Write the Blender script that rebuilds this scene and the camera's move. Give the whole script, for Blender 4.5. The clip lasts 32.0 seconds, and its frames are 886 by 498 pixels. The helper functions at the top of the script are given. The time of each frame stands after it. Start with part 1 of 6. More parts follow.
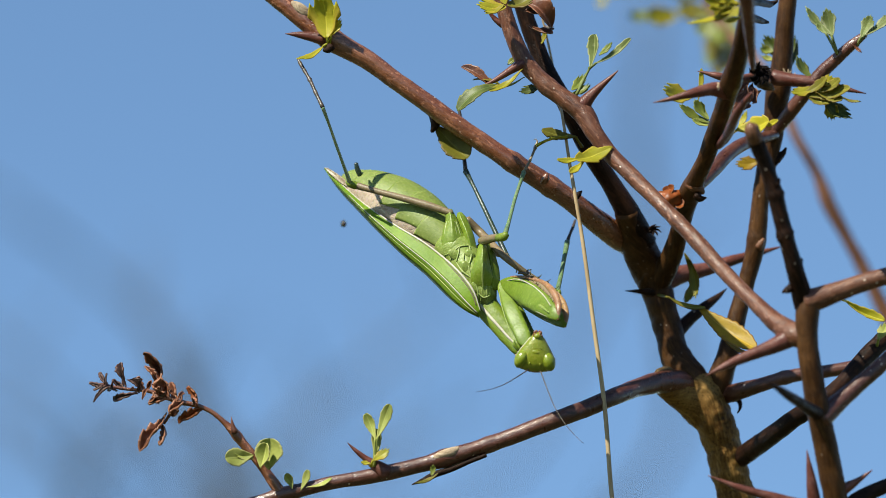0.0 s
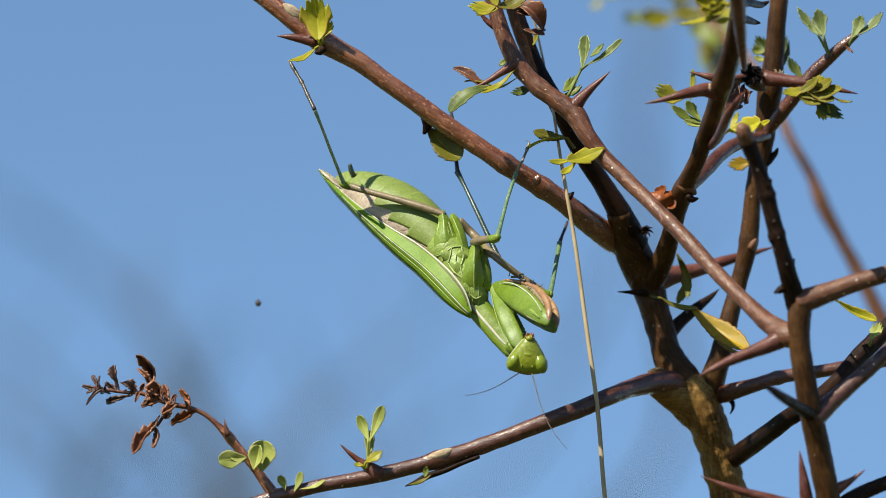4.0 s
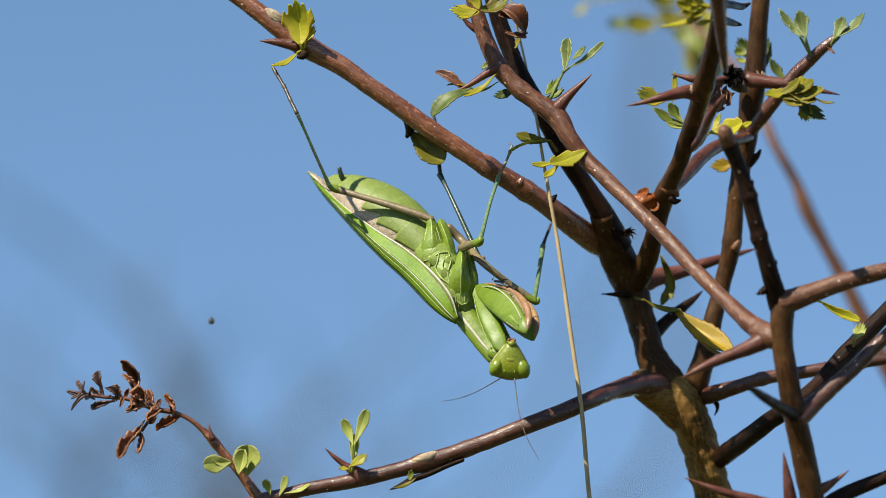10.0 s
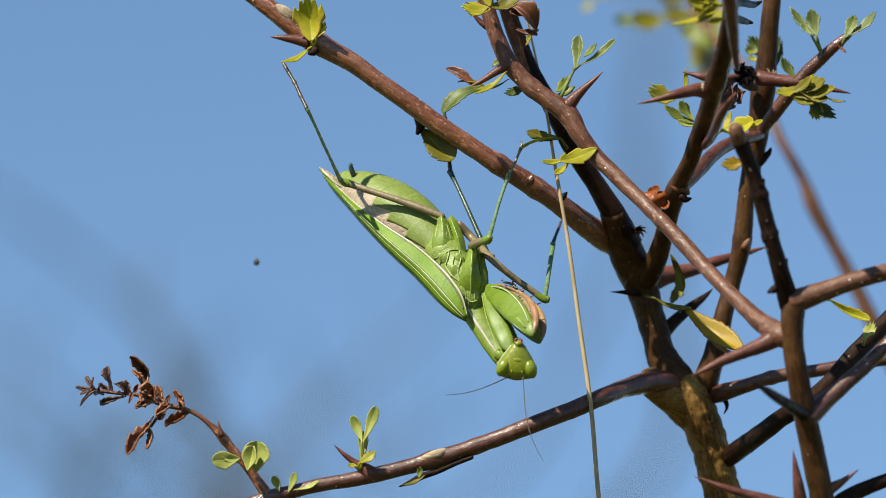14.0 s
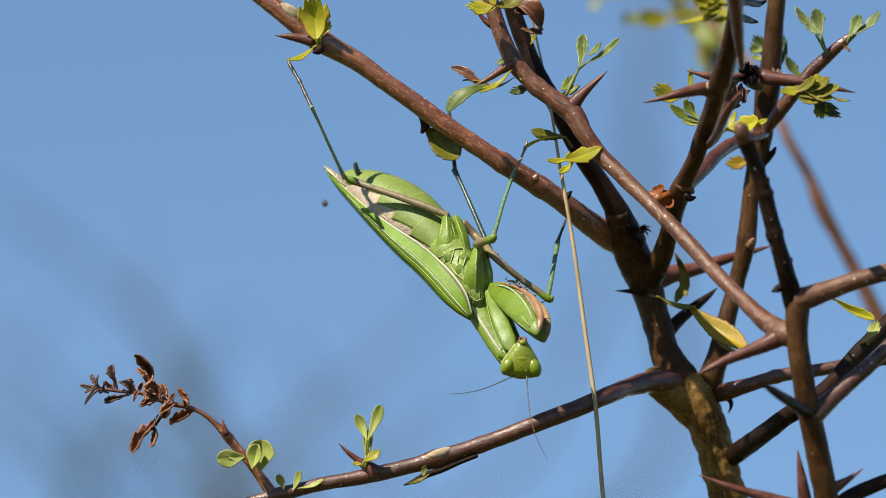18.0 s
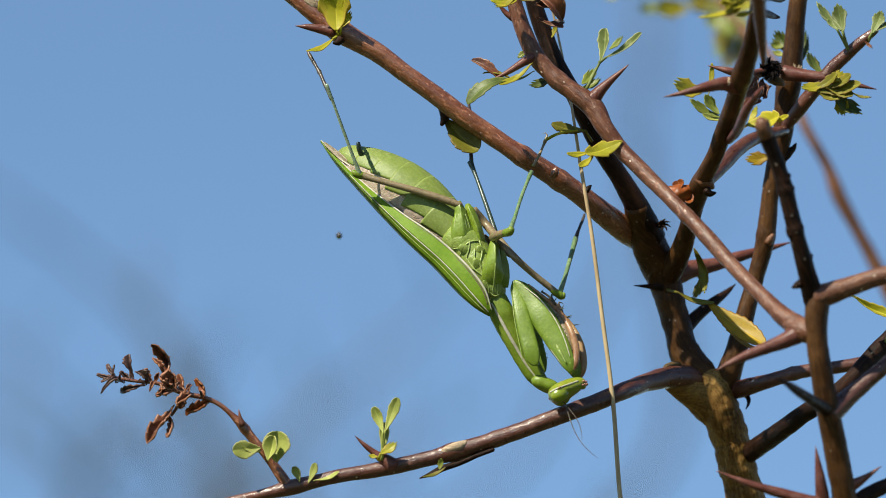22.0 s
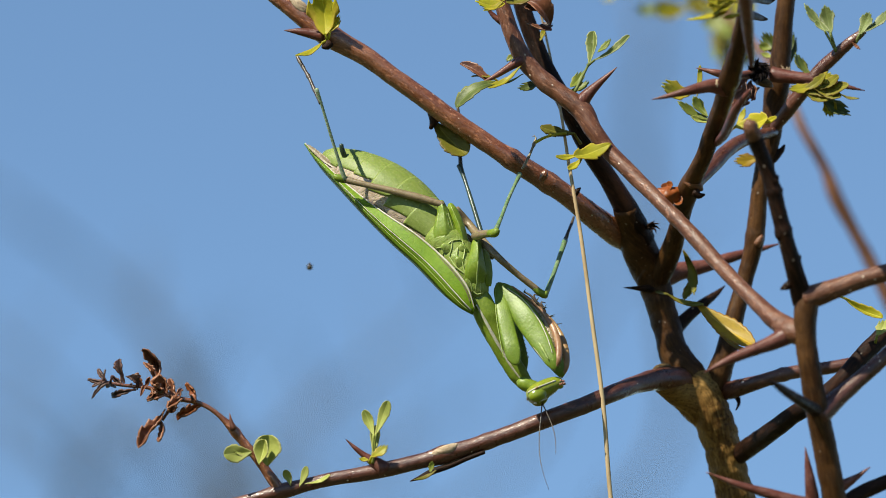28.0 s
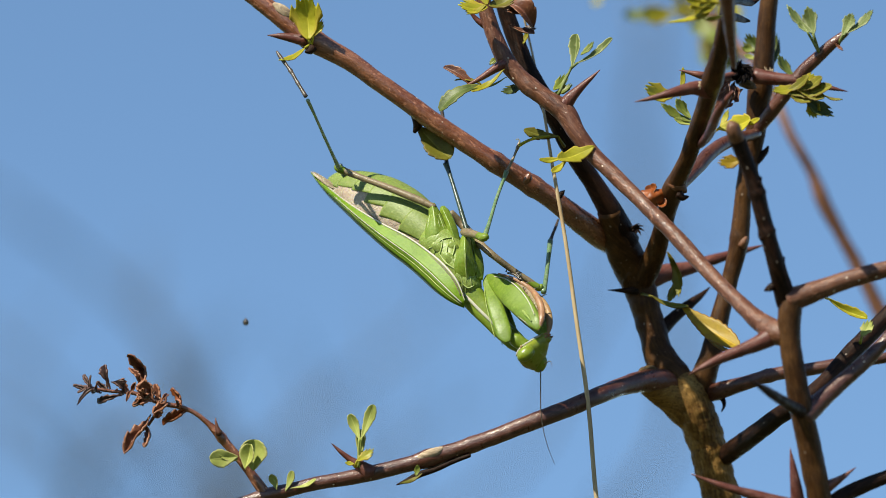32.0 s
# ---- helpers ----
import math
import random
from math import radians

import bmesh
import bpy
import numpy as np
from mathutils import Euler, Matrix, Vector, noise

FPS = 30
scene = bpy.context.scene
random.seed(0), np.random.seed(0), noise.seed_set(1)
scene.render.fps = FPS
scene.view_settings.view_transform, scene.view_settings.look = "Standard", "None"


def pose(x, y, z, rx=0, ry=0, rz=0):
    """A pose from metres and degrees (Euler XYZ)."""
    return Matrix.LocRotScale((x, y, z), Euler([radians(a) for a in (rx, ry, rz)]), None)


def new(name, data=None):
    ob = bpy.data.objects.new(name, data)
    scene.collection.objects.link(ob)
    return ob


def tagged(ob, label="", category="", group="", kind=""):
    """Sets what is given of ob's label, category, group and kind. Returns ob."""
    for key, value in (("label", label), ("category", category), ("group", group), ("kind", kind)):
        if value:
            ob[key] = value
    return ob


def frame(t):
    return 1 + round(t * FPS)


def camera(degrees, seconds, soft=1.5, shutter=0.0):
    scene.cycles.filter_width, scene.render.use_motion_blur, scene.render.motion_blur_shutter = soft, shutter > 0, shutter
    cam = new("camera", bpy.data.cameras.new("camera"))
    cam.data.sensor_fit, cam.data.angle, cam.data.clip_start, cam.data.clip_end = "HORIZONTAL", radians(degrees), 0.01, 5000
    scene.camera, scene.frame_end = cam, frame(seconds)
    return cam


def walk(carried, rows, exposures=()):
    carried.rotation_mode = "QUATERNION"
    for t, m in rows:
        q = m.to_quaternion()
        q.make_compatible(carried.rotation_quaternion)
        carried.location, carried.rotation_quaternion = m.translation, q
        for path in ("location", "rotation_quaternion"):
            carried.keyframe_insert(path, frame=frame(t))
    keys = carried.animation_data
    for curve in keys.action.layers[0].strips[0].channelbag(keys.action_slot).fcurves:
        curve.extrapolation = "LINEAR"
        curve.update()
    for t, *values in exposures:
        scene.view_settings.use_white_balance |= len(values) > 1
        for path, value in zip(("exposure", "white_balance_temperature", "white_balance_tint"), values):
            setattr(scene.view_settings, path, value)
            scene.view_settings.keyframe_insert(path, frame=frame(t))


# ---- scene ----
# One plan holds the whole place: u to the right and v down on an upright sheet through the shrub, in steps of an
# eighth of a millimetre, and d in millimetres towards the viewer. The sheet leans back by TILT, square to the view.
TILT = 18.0
EYE = Vector((0.0, 0.0, 1.45))
REACH = 1.6
STEP = 2 * REACH * math.tan(radians(3.5)) / 1568
PLAN = Matrix.Translation(EYE + REACH * Vector((0, math.cos(radians(TILT)), math.sin(radians(TILT))))) @ pose(0, 0, 0, TILT)


AHEAD = {"mm": 0.0}


def spot(u, v, d=0.0):
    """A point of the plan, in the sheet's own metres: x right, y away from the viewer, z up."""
    d += AHEAD["mm"]
    k = STEP * (1 - d / 1000 / REACH)
    return Vector(((u - 784) * k, -d / 1000, (441 - v) * k))


# ---- camera ----
cam = camera(7.0, 32.0, soft=0.85)
cam.data.dof.use_dof = True
cam.data.dof.focus_distance = REACH - 0.012
cam.data.dof.aperture_fstop = 15.0
STILL = pose(*EYE, 90 + TILT)
walk(cam, [(0, STILL), (32, STILL)], [(0, 0.78, 6500, 2), (6, 0.78, 6620, 2), (20, 0.78, 6700, 2), (28, 0.78, 6700, 2), (32, 0.78, 6600, 2)])

# ---- wind ----
# The shrub sways: seconds, plan steps to the right and down, degrees of lean, share nearer.
SHRUB_SWAY = [
    (0, 0, 0, 0, 0), (0.5, -5.1, 1, 0.059, -0.0002), (1, -6.2, 1.7, 0.092, 0.0002), (1.5, -9.9, 2.6, 0.147, -0.0001), (2, -10.7, 2.9, 0.165, -0.0002), (2.5, -15.6, 4.3, 0.243, -0.0007),
    (3, -16.3, 3.8, 0.184, 0.0001), (3.5, -14.4, 3.6, 0.212, -0.0005), (5.5, -12.8, 2.2, 0.156, -0.0009), (6, -25.6, 4.2, 0.297, -0.0017), (6.5, -29.5, 5.7, 0.319, -0.002), (7, -36.5, 7.3, 0.455, -0.0019),
    (7.5, -35.6, 6.7, 0.37, -0.0018), (8, -37.6, 7.8, 0.461, -0.0014), (8.5, -37.4, 7.7, 0.452, -0.002), (9, -40.8, 8.4, 0.503, -0.0017), (9.5, -41.2, 8, 0.521, -0.0016), (10, -42.7, 9, 0.571, -0.002),
    (10.5, -40.5, 8.8, 0.544, -0.0013), (11, -39.7, 8.6, 0.568, -0.0029), (11.5, -33.8, 7.1, 0.472, -0.0017), (12, -31.5, 6.4, 0.427, -0.0015), (12.5, -31.3, 6.1, 0.421, -0.0011), (13, -26.1, 4.6, 0.376, -0.0007),
    (13.5, -32.1, 5.4, 0.408, -0.002), (14, -25.1, 3.7, 0.316, -0.0008), (14.5, -29.2, 4.3, 0.374, -0.0005), (16.5, -14.8, 1.8, 0.211, 0.0006), (17, -16.2, 1.3, 0.237, -0.0007), (17.5, -8.5, -0.4, 0.108, -0.0004),
    (18, -16.9, 1.4, 0.259, -0.0013), (18.5, -10.9, -0.7, 0.128, -0.0004), (19, -11.2, -1, 0.153, -0.0007), (19.5, -10.2, -1, 0.107, -0.0005), (20, -4.7, -2.5, 0.047, 0.0007), (20.5, -2.9, -3.9, 0.007, 0.0002),
    (21, 3.3, -5.6, -0.046, 0.0004), (21.5, 3.4, -6.9, -0.122, 0.0003), (22, 15.7, -11.4, -0.344, 0.0019), (22.5, 18.6, -12.5, -0.371, 0.0014), (23, 20.1, -12.6, -0.386, 0.001), (23.5, 17.6, -11.3, -0.407, 0.0018),
    (24, 12.5, -10.3, -0.302, 0.0017), (24.5, -0.6, -7.2, -0.141, 0.0013), (25, 8.5, -8.8, -0.255, 0.0011), (25.5, -3.7, -5.8, -0.05, -0.0001), (27.5, 5.1, -7.6, -0.109, -0.0001), (28, -2.5, -5.8, -0.035, -0.0003),
    (28.5, -1, -5.9, -0.061, 0.0003), (29, -7.2, -4, 0.042, 0.0005), (29.5, -4.3, -5.2, -0.002, 0.0008), (30, -7.3, -4.3, 0.079, 0.0006), (30.5, -9.6, -3.7, 0.089, -0.0004), (31, -13.3, -2.4, 0.158, -0.0003),
    (31.5, -18.4, -1.8, 0.144, -0.0011), (32, -29.9, 0.6, 0.343, -0.0012),
]
# The sapling behind sways by itself.
SAPLING_SWAY = [
    (0, 0, 0), (1, -2, 0), (2, -8, 3), (3.5, -10, 4), (5.5, -14, 5), (6, -20, 7), (7, -27, 10), (8, -27, 13), (9, -30, 12), (10, -38, 14), (11, -31, 13),
    (12, -31, 11), (13, -30, 11), (14, -26, 8), (14.5, -32, 10), (16.5, -29, 9), (17, -22, 7), (17.5, -8, 6), (18, -14, 5), (19, -10, 3), (20, -6, 1),
    (21, -3, -6), (21.5, 11, -8), (22, 18, -14), (22.5, 26, -18), (23, 31, -19), (23.5, 18, -13), (24, 11, -12), (25, 10, -11), (25.5, 8, -11),
    (27.5, 16, -11), (28, 13, -11), (29, 4, -8), (30, 2, -6), (31, -3, -4), (31.5, -9, -3), (32, -9, -2),
]


def swayed(u, v, lean=0.0, near=0.0, reach=1.0):
    """The sheet's pose when the wind has moved it by (u, v) plan steps at reach times the sheet's distance."""
    return PLAN @ Matrix.Translation((u * STEP * reach, -near * REACH, -v * STEP * reach)) @ pose(0, 0, 0, 0, -lean, 0)


# ---- light ----
SUN_FROM = (PLAN.to_3x3() @ Vector((-0.58, -0.40, 1.0))).normalized()
world = bpy.data.worlds.new("sky")
scene.world = world
world.use_nodes = True
wn = world.node_tree
sky = wn.nodes.new("ShaderNodeTexSky")
sky.sky_type = "NISHITA"
sky.sun_disc = False
sky.sun_elevation = math.asin(SUN_FROM.z)
sky.sun_rotation = math.atan2(SUN_FROM.x, SUN_FROM.y)
sky.altitude = 300
sky.air_density, sky.dust_density, sky.ozone_density = 0.85, 0.0, 4.0
wn.links.new(sky.outputs[0], wn.nodes["Background"].inputs[0])
wn.nodes["Background"].inputs[1].default_value = 0.092
sun = new("sun", bpy.data.lights.new("sun", "SUN"))
sun.data.energy = 5.0
sun.data.angle = radians(0.53)
sun.data.color = (1.0, 0.93, 0.82)
sun.matrix_world = SUN_FROM.to_track_quat("Z", "Y").to_matrix().to_4x4()


# ---- materials ----
class Nodes:
    """A node material in the making."""

    def __init__(self, name, rough=0.5, spec=0.5):
        self.m = bpy.data.materials.new(name)
        self.m.use_nodes = True
        self.t = self.m.node_tree
        self.b = self.t.nodes["Principled BSDF"]
        self.b.inputs["Roughness"].default_value = rough
        self.b.inputs["Specular IOR Level"].default_value = spec
        self.co = self.add("ShaderNodeTexCoord")

    def add(self, kind, **given):
        n = self.t.nodes.new(kind)
        for k, val in given.items():
            n.inputs[k.replace("_", " ")].default_value = val
        return n

    def link(self, a, b):
        self.t.links.new(a, b)
        return b

    def noise(self, scale, detail=3.0, stretch=None, rough=0.55):
        n = self.add("ShaderNodeTexNoise", Scale=scale, Detail=detail, Roughness=rough)
        src = self.co.outputs["Object"]
        if stretch:
            mp = self.add("ShaderNodeMapping")
            mp.inputs["Scale"].default_value = stretch
            self.link(src, mp.inputs[0])
            src = mp.outputs[0]
        self.link(src, n.inputs["Vector"])
        return n.outputs["Fac"]

    def ramp(self, fac, stops):
        r = self.add("ShaderNodeValToRGB")
        while len(r.color_ramp.elements) < len(stops):
            r.color_ramp.elements.new(0.5)
        for e, (p, c) in zip(r.color_ramp.elements, stops):
            e.position, e.color = p, (*c, 1) if len(c) == 3 else c
        self.link(fac, r.inputs[0])
        return r.outputs[0]

    def mix(self, fac, a, b, blend="MIX"):
        m = self.t.nodes.new("ShaderNodeMix")
        m.data_type, m.blend_type = "RGBA", blend
        for val, sock in ((fac, m.inputs[0]), (a, m.inputs[6]), (b, m.inputs[7])):
            if isinstance(val, bpy.types.NodeSocket):
                self.link(val, sock)
            else:
                sock.default_value = val if isinstance(val, float) else (*val, 1)
        return m.outputs[2]

    def bump(self, height, strength, distance):
        n = self.add("ShaderNodeBump", Strength=strength, Distance=distance)
        self.link(height, n.inputs["Height"])
        self.link(n.outputs[0], self.b.inputs["Normal"])

    def colour(self, c):
        if isinstance(c, bpy.types.NodeSocket):
            self.link(c, self.b.inputs["Base Color"])
        else:
            self.b.inputs["Base Color"].default_value = (*c, 1)
        return self

    def thin(self, c, amount):
        """Lets light through, as leaves and wings do."""
        tr = self.add("ShaderNodeBsdfTranslucent")
        self.link(c, tr.inputs[0])
        mx = self.add("ShaderNodeMixShader", Fac=amount)
        self.link(self.b.outputs[0], mx.inputs[1])
        self.link(tr.outputs[0], mx.inputs[2])
        self.link(mx.outputs[0], self.t.nodes["Material Output"].inputs[0])


def bark(name, dark, mid, light, rough, dots, film, streak=0.6, relief=0.5, rings_share=0.5, spec=0.45, specks=0.7, flake_glints=0.0, shine=0.0):
    """Bark along a limb: u runs along it and v round it, both in metres. film: share of dull grey skin."""
    n = Nodes(name, rough, spec)

    def along_limb(su, sv, detail, kind="ShaderNodeTexNoise"):
        mp = n.add("ShaderNodeMapping")
        mp.inputs["Scale"].default_value = (su, sv, 1)
        n.link(n.co.outputs["UV"], mp.inputs[0])
        t = n.add(kind, Scale=1.0)
        if kind == "ShaderNodeTexNoise":
            t.inputs["Detail"].default_value, t.inputs["Roughness"].default_value = detail, 0.68
        n.link(mp.outputs[0], t.inputs["Vector"])
        return t

    fibre = along_limb(260, 1500, 6.0).outputs["Fac"]
    rings = along_limb(1500, 160, 3.0).outputs["Fac"]
    big = n.noise(85, 5)
    patch = n.noise(380, 5, rough=0.7)
    c = n.ramp(big, [(0.32, dark), (0.5, mid), (0.68, light)])
    c = n.mix(streak, c, n.ramp(fibre, [(0.36, dark), (0.5, mid), (0.64, light)]))
    grey = tuple(0.85 * x + 0.035 for x in light)
    c = n.mix(n.ramp(patch, [(0.5, (0, 0, 0)), (0.62, (film,) * 3)]), c, grey)
    c = n.mix(n.ramp(rings, [(0.58, (0, 0, 0)), (0.7, (rings_share,) * 3)]), c, tuple(x * 0.5 for x in dark))
    c = n.mix(n.ramp(n.noise(1600, 3), [(0.34, (specks,) * 3), (0.46, (0, 0, 0))]), c, tuple(x * 0.35 for x in dark))
    vor = along_limb(400, 500, 0, "ShaderNodeTexVoronoi")
    some = n.add("ShaderNodeSeparateColor")
    n.link(vor.outputs["Color"], some.inputs[0])
    keep = n.ramp(some.outputs[0], [(0.22, (0, 0, 0)), (0.28, (dots,) * 3)])
    size = n.add("ShaderNodeMath")
    size.operation = "MULTIPLY_ADD"
    n.link(some.outputs[1], size.inputs[0])
    size.inputs[1].default_value = 0.09
    n.link(vor.outputs["Distance"], size.inputs[2])
    spots = n.mix(1.0, keep, n.ramp(size.outputs[0], [(0.10, (1, 1, 1)), (0.145, (0, 0, 0))]), "MULTIPLY")
    # Pale flecks that double as broken highlights, painted lighter than the bark.
    flake_glint = n.ramp(along_limb(420, 900, 4.0).outputs["Fac"], [(0.57, (0, 0, 0)), (0.61, (flake_glints,) * 3)])
    c = n.mix(flake_glint, c, tuple(min(0.6, 1.5 * x + 0.02) for x in light))
    c = n.mix(spots, c, (0.62, 0.50, 0.40))
    n.colour(c)
    n.link(n.ramp(patch, [(0.35, (rough - 0.12,) * 3), (0.5, (rough,) * 3), (0.62, (min(0.9, rough + 0.18),) * 3)]), n.b.inputs["Roughness"])
    h = n.mix(0.4, n.mix(rings_share, fibre, rings), n.noise(750, 6, rough=0.7))
    h = n.mix(0.3, h, n.noise(3200, 3, rough=0.7))
    h = n.mix(spots, h, (1.0, 1.0, 1.0))
    if flake_glints:
        h = n.mix(0.25, h, flake_glint, "ADD")
    n.bump(h, relief, 0.0011)
    if shine:
        soft_bump = n.add("ShaderNodeBump", Strength=0.35, Distance=0.0012)
        n.link(n.mix(0.5, n.noise(900, 2), along_limb(300, 1000, 2.0).outputs["Fac"]), soft_bump.inputs["Height"])
        n.link(soft_bump.outputs[0], n.b.inputs["Coat Normal"])
        n.b.inputs["Coat Weight"].default_value, n.b.inputs["Coat Roughness"].default_value = shine, 0.2
    return n.m


BARK_RED = bark("red_brown_bark", (0.066, 0.0180, 0.0075), (0.155, 0.050, 0.0205), (0.285, 0.115, 0.055), 0.3, 1.0, 0.16, 0.55, 0.32, 0.1, 0.5, 0.3, 0.7, 0.65)
BARK_DULL = bark("greyish_red_brown_bark", (0.046, 0.0145, 0.0066), (0.104, 0.0365, 0.0175), (0.190, 0.084, 0.046), 0.40, 1.0, 0.3, 0.55, 0.36, 0.1, 0.3, 0.35, 0.55, 0.12)
BARK_PLUM = bark("dark_plum_bark", (0.026, 0.0078, 0.0045), (0.070, 0.0205, 0.0115), (0.140, 0.052, 0.031), 0.36, 1.0, 0.25, 0.45, 0.34, 0.1, 0.4, 0.2, 0.35, 0.35)
BARK_OLD = bark("olive_brown_bark", (0.042, 0.0170, 0.0046), (0.170, 0.082, 0.0205), (0.430, 0.255, 0.078), 0.55, 0.0, 0.03, 0.5, 0.45, 0.06, 0.15, 0.6)
BARK_BROWN = bark("dark_red_brown_bark", (0.017, 0.0064, 0.0022), (0.049, 0.0205, 0.0066), (0.125, 0.058, 0.0190), 0.42, 0.25, 0.08, 0.4, 0.36, 0.1, 0.14, 0.3)
# Dark bark that also carries the shade of limbs standing behind others.
BARK_SHADED_DARK = bark("shaded_dark_brown_bark", (0.0035, 0.0014, 0.0008), (0.0135, 0.0052, 0.0025), (0.047, 0.0190, 0.009), 0.46, 0.3, 0.1, 0.6, 0.5, 0.12, 0.12, 0.4)
BARK_PALE = bark("pale_scarred_bark", (0.18, 0.115, 0.065), (0.34, 0.245, 0.155), (0.50, 0.40, 0.28), 0.6, 0.0, 0.2, 0.85, 0.45, 0.1, 0.3, 0.4)
BARK_CALLUS = bark("pale_olive_callus", (0.022, 0.010, 0.003), (0.085, 0.048, 0.015), (0.26, 0.17, 0.065), 0.5, 0.0, 0.15, 0.85, 1.0, 0.1, 0.3)
BARK_TAN = bark("tan_brown_bark", (0.060, 0.022, 0.009), (0.135, 0.052, 0.022), (0.23, 0.10, 0.047), 0.45, 0.4, 0.2, 0.6, 0.4, 0.15, 0.4)
THORN = bark("thorn_skin", (0.044, 0.0120, 0.0080), (0.098, 0.0295, 0.0200), (0.172, 0.066, 0.047), 0.38, 0.0, 0.22, 0.4, 0.2, 0.1, 0.32, 0.15, 0.25)

BURR = bark("black_burr", (0.0012, 0.0010, 0.0010), (0.004, 0.003, 0.003), (0.012, 0.008, 0.007), 0.8, 0.0, 0.0, 0.5, 0.5, 0.1, 0.05)


def leafy(name, dark, light, edge, thin, rough=0.45):
    n = Nodes(name, rough, 0.4)
    oi = n.add("ShaderNodeObjectInfo")
    c = n.ramp(n.noise(260, 4), [(0.3, dark), (0.7, light)])
    c = n.mix(n.ramp(n.noise(700, 2), [(0.62, (0, 0, 0)), (0.8, (1, 1, 1))]), c, edge)
    uv = n.add("ShaderNodeSeparateXYZ")
    n.link(n.co.outputs["UV"], uv.inputs[0])
    side = n.add("ShaderNodeMath")
    side.operation = "ABSOLUTE"
    n.link(uv.outputs[1], side.inputs[0])
    rib = n.ramp(side.outputs[0], [(0.0, (1, 1, 1)), (0.07, (0.2, 0.2, 0.2)), (0.12, (0, 0, 0))])
    lean = n.add("ShaderNodeMath")
    lean.operation = "MULTIPLY_ADD"
    n.link(side.outputs[0], lean.inputs[0])
    lean.inputs[1].default_value = -0.35
    n.link(uv.outputs[0], lean.inputs[2])
    wave = n.add("ShaderNodeMath")
    wave.operation = "PINGPONG"
    n.link(lean.outputs[0], wave.inputs[0])
    wave.inputs[1].default_value = 0.075
    veins = n.ramp(wave.outputs[0], [(0.0, (0.09, 0.09, 0.09)), (0.02, (0, 0, 0))])
    both = n.mix(1.0, rib, veins, "LIGHTEN")
    c = n.mix(both, c, tuple(min(1, x * 1.25 + 0.02) for x in light))
    c = n.mix(n.ramp(side.outputs[0], [(0.78, (0, 0, 0)), (0.97, (0.75, 0.75, 0.75))]), c, edge)
    hs = n.add("ShaderNodeHueSaturation")
    mr = n.add("ShaderNodeMapRange")
    mr.inputs[3].default_value, mr.inputs[4].default_value = 0.8, 1.2
    n.link(oi.outputs["Random"], mr.inputs[0])
    n.link(mr.outputs[0], hs.inputs["Value"])
    n.link(c, hs.inputs["Color"])
    n.colour(hs.outputs[0])
    n.bump(n.mix(0.25, n.noise(800, 4), both), 0.35, 0.0004)
    n.thin(hs.outputs[0], thin)
    return n.m


LEAF_GREEN = leafy("fresh_green_leaf", (0.12, 0.155, 0.018), (0.24, 0.27, 0.045), (0.27, 0.27, 0.06), 0.34)
LEAF_LIME = leafy("lime_yellow_leaf", (0.33, 0.31, 0.018), (0.50, 0.45, 0.035), (0.50, 0.37, 0.05), 0.45)
LEAF_YELLOW = leafy("golden_yellow_leaf", (0.26, 0.165, 0.008), (0.40, 0.265, 0.015), (0.22, 0.105, 0.015), 0.38)
LEAF_PALE = leafy("downy_pale_leaf", (0.26, 0.29, 0.055), (0.39, 0.41, 0.10), (0.46, 0.42, 0.17), 0.34, 0.65)
LEAF_DOWNY = leafy("grey_downy_leaf", (0.105, 0.135, 0.030), (0.20, 0.235, 0.070), (0.42, 0.43, 0.24), 0.3, 0.6)
LEAF_DRY = leafy("withered_brown_leaf", (0.050, 0.0165, 0.0095), (0.190, 0.066, 0.031), (0.27, 0.115, 0.058), 0.12, 0.42)
LEAF_BLACK = leafy("blackened_leaf", (0.009, 0.006, 0.006), (0.045, 0.024, 0.019), (0.11, 0.05, 0.035), 0.05, 0.42)
LEAF_RUST = leafy("rust_orange_leaf", (0.10, 0.022, 0.004), (0.33, 0.085, 0.014), (0.16, 0.05, 0.012), 0.15, 0.42)
LEAF_OLIVE = leafy("olive_leaf", (0.15, 0.14, 0.014), (0.28, 0.25, 0.028), (0.2, 0.12, 0.02), 0.42, 0.5)
LEAF_DEEP = leafy("deep_green_leaf", (0.042, 0.062, 0.008), (0.090, 0.115, 0.018), (0.17, 0.17, 0.035), 0.2, 0.5)


# ---- mesh helpers ----
def part(name, geo, material, parent=None, label="", at=None):
    """Links (verts, faces[, uvs]) as one mesh object under parent. at: the sheet pose of the mesh's own space."""
    verts, faces = geo[0], geo[1]
    if at is not None:
        inv = at.inverted()
        verts = [inv @ Vector(p) for p in verts]
    me = bpy.data.meshes.new(name)
    me.from_pydata([tuple(p) for p in verts], [], faces)
    me.polygons.foreach_set("use_smooth", [True] * len(me.polygons))
    if len(geo) > 2:
        lay = me.uv_layers.new(name="UVMap")
        ids = np.empty(len(me.loops), dtype=np.int32)
        me.loops.foreach_get("vertex_index", ids)
        lay.data.foreach_set("uv", np.array(geo[2], dtype=np.float32)[ids].ravel())
    me.materials.append(material)
    me.update()
    ob = new(name, me)
    if parent is not None:
        ob.parent = parent
    if label:
        tagged(ob, label)
    return ob


def merge(*geos):
    verts, faces, uvs = [], [], []
    for g in geos:
        k = len(verts)
        verts += list(g[0])
        faces += [tuple(i + k for i in f) for f in g[1]]
        uvs += list(g[2]) if len(g) > 2 else [(0.5, 0.5)] * len(g[0])
    return verts, faces, uvs


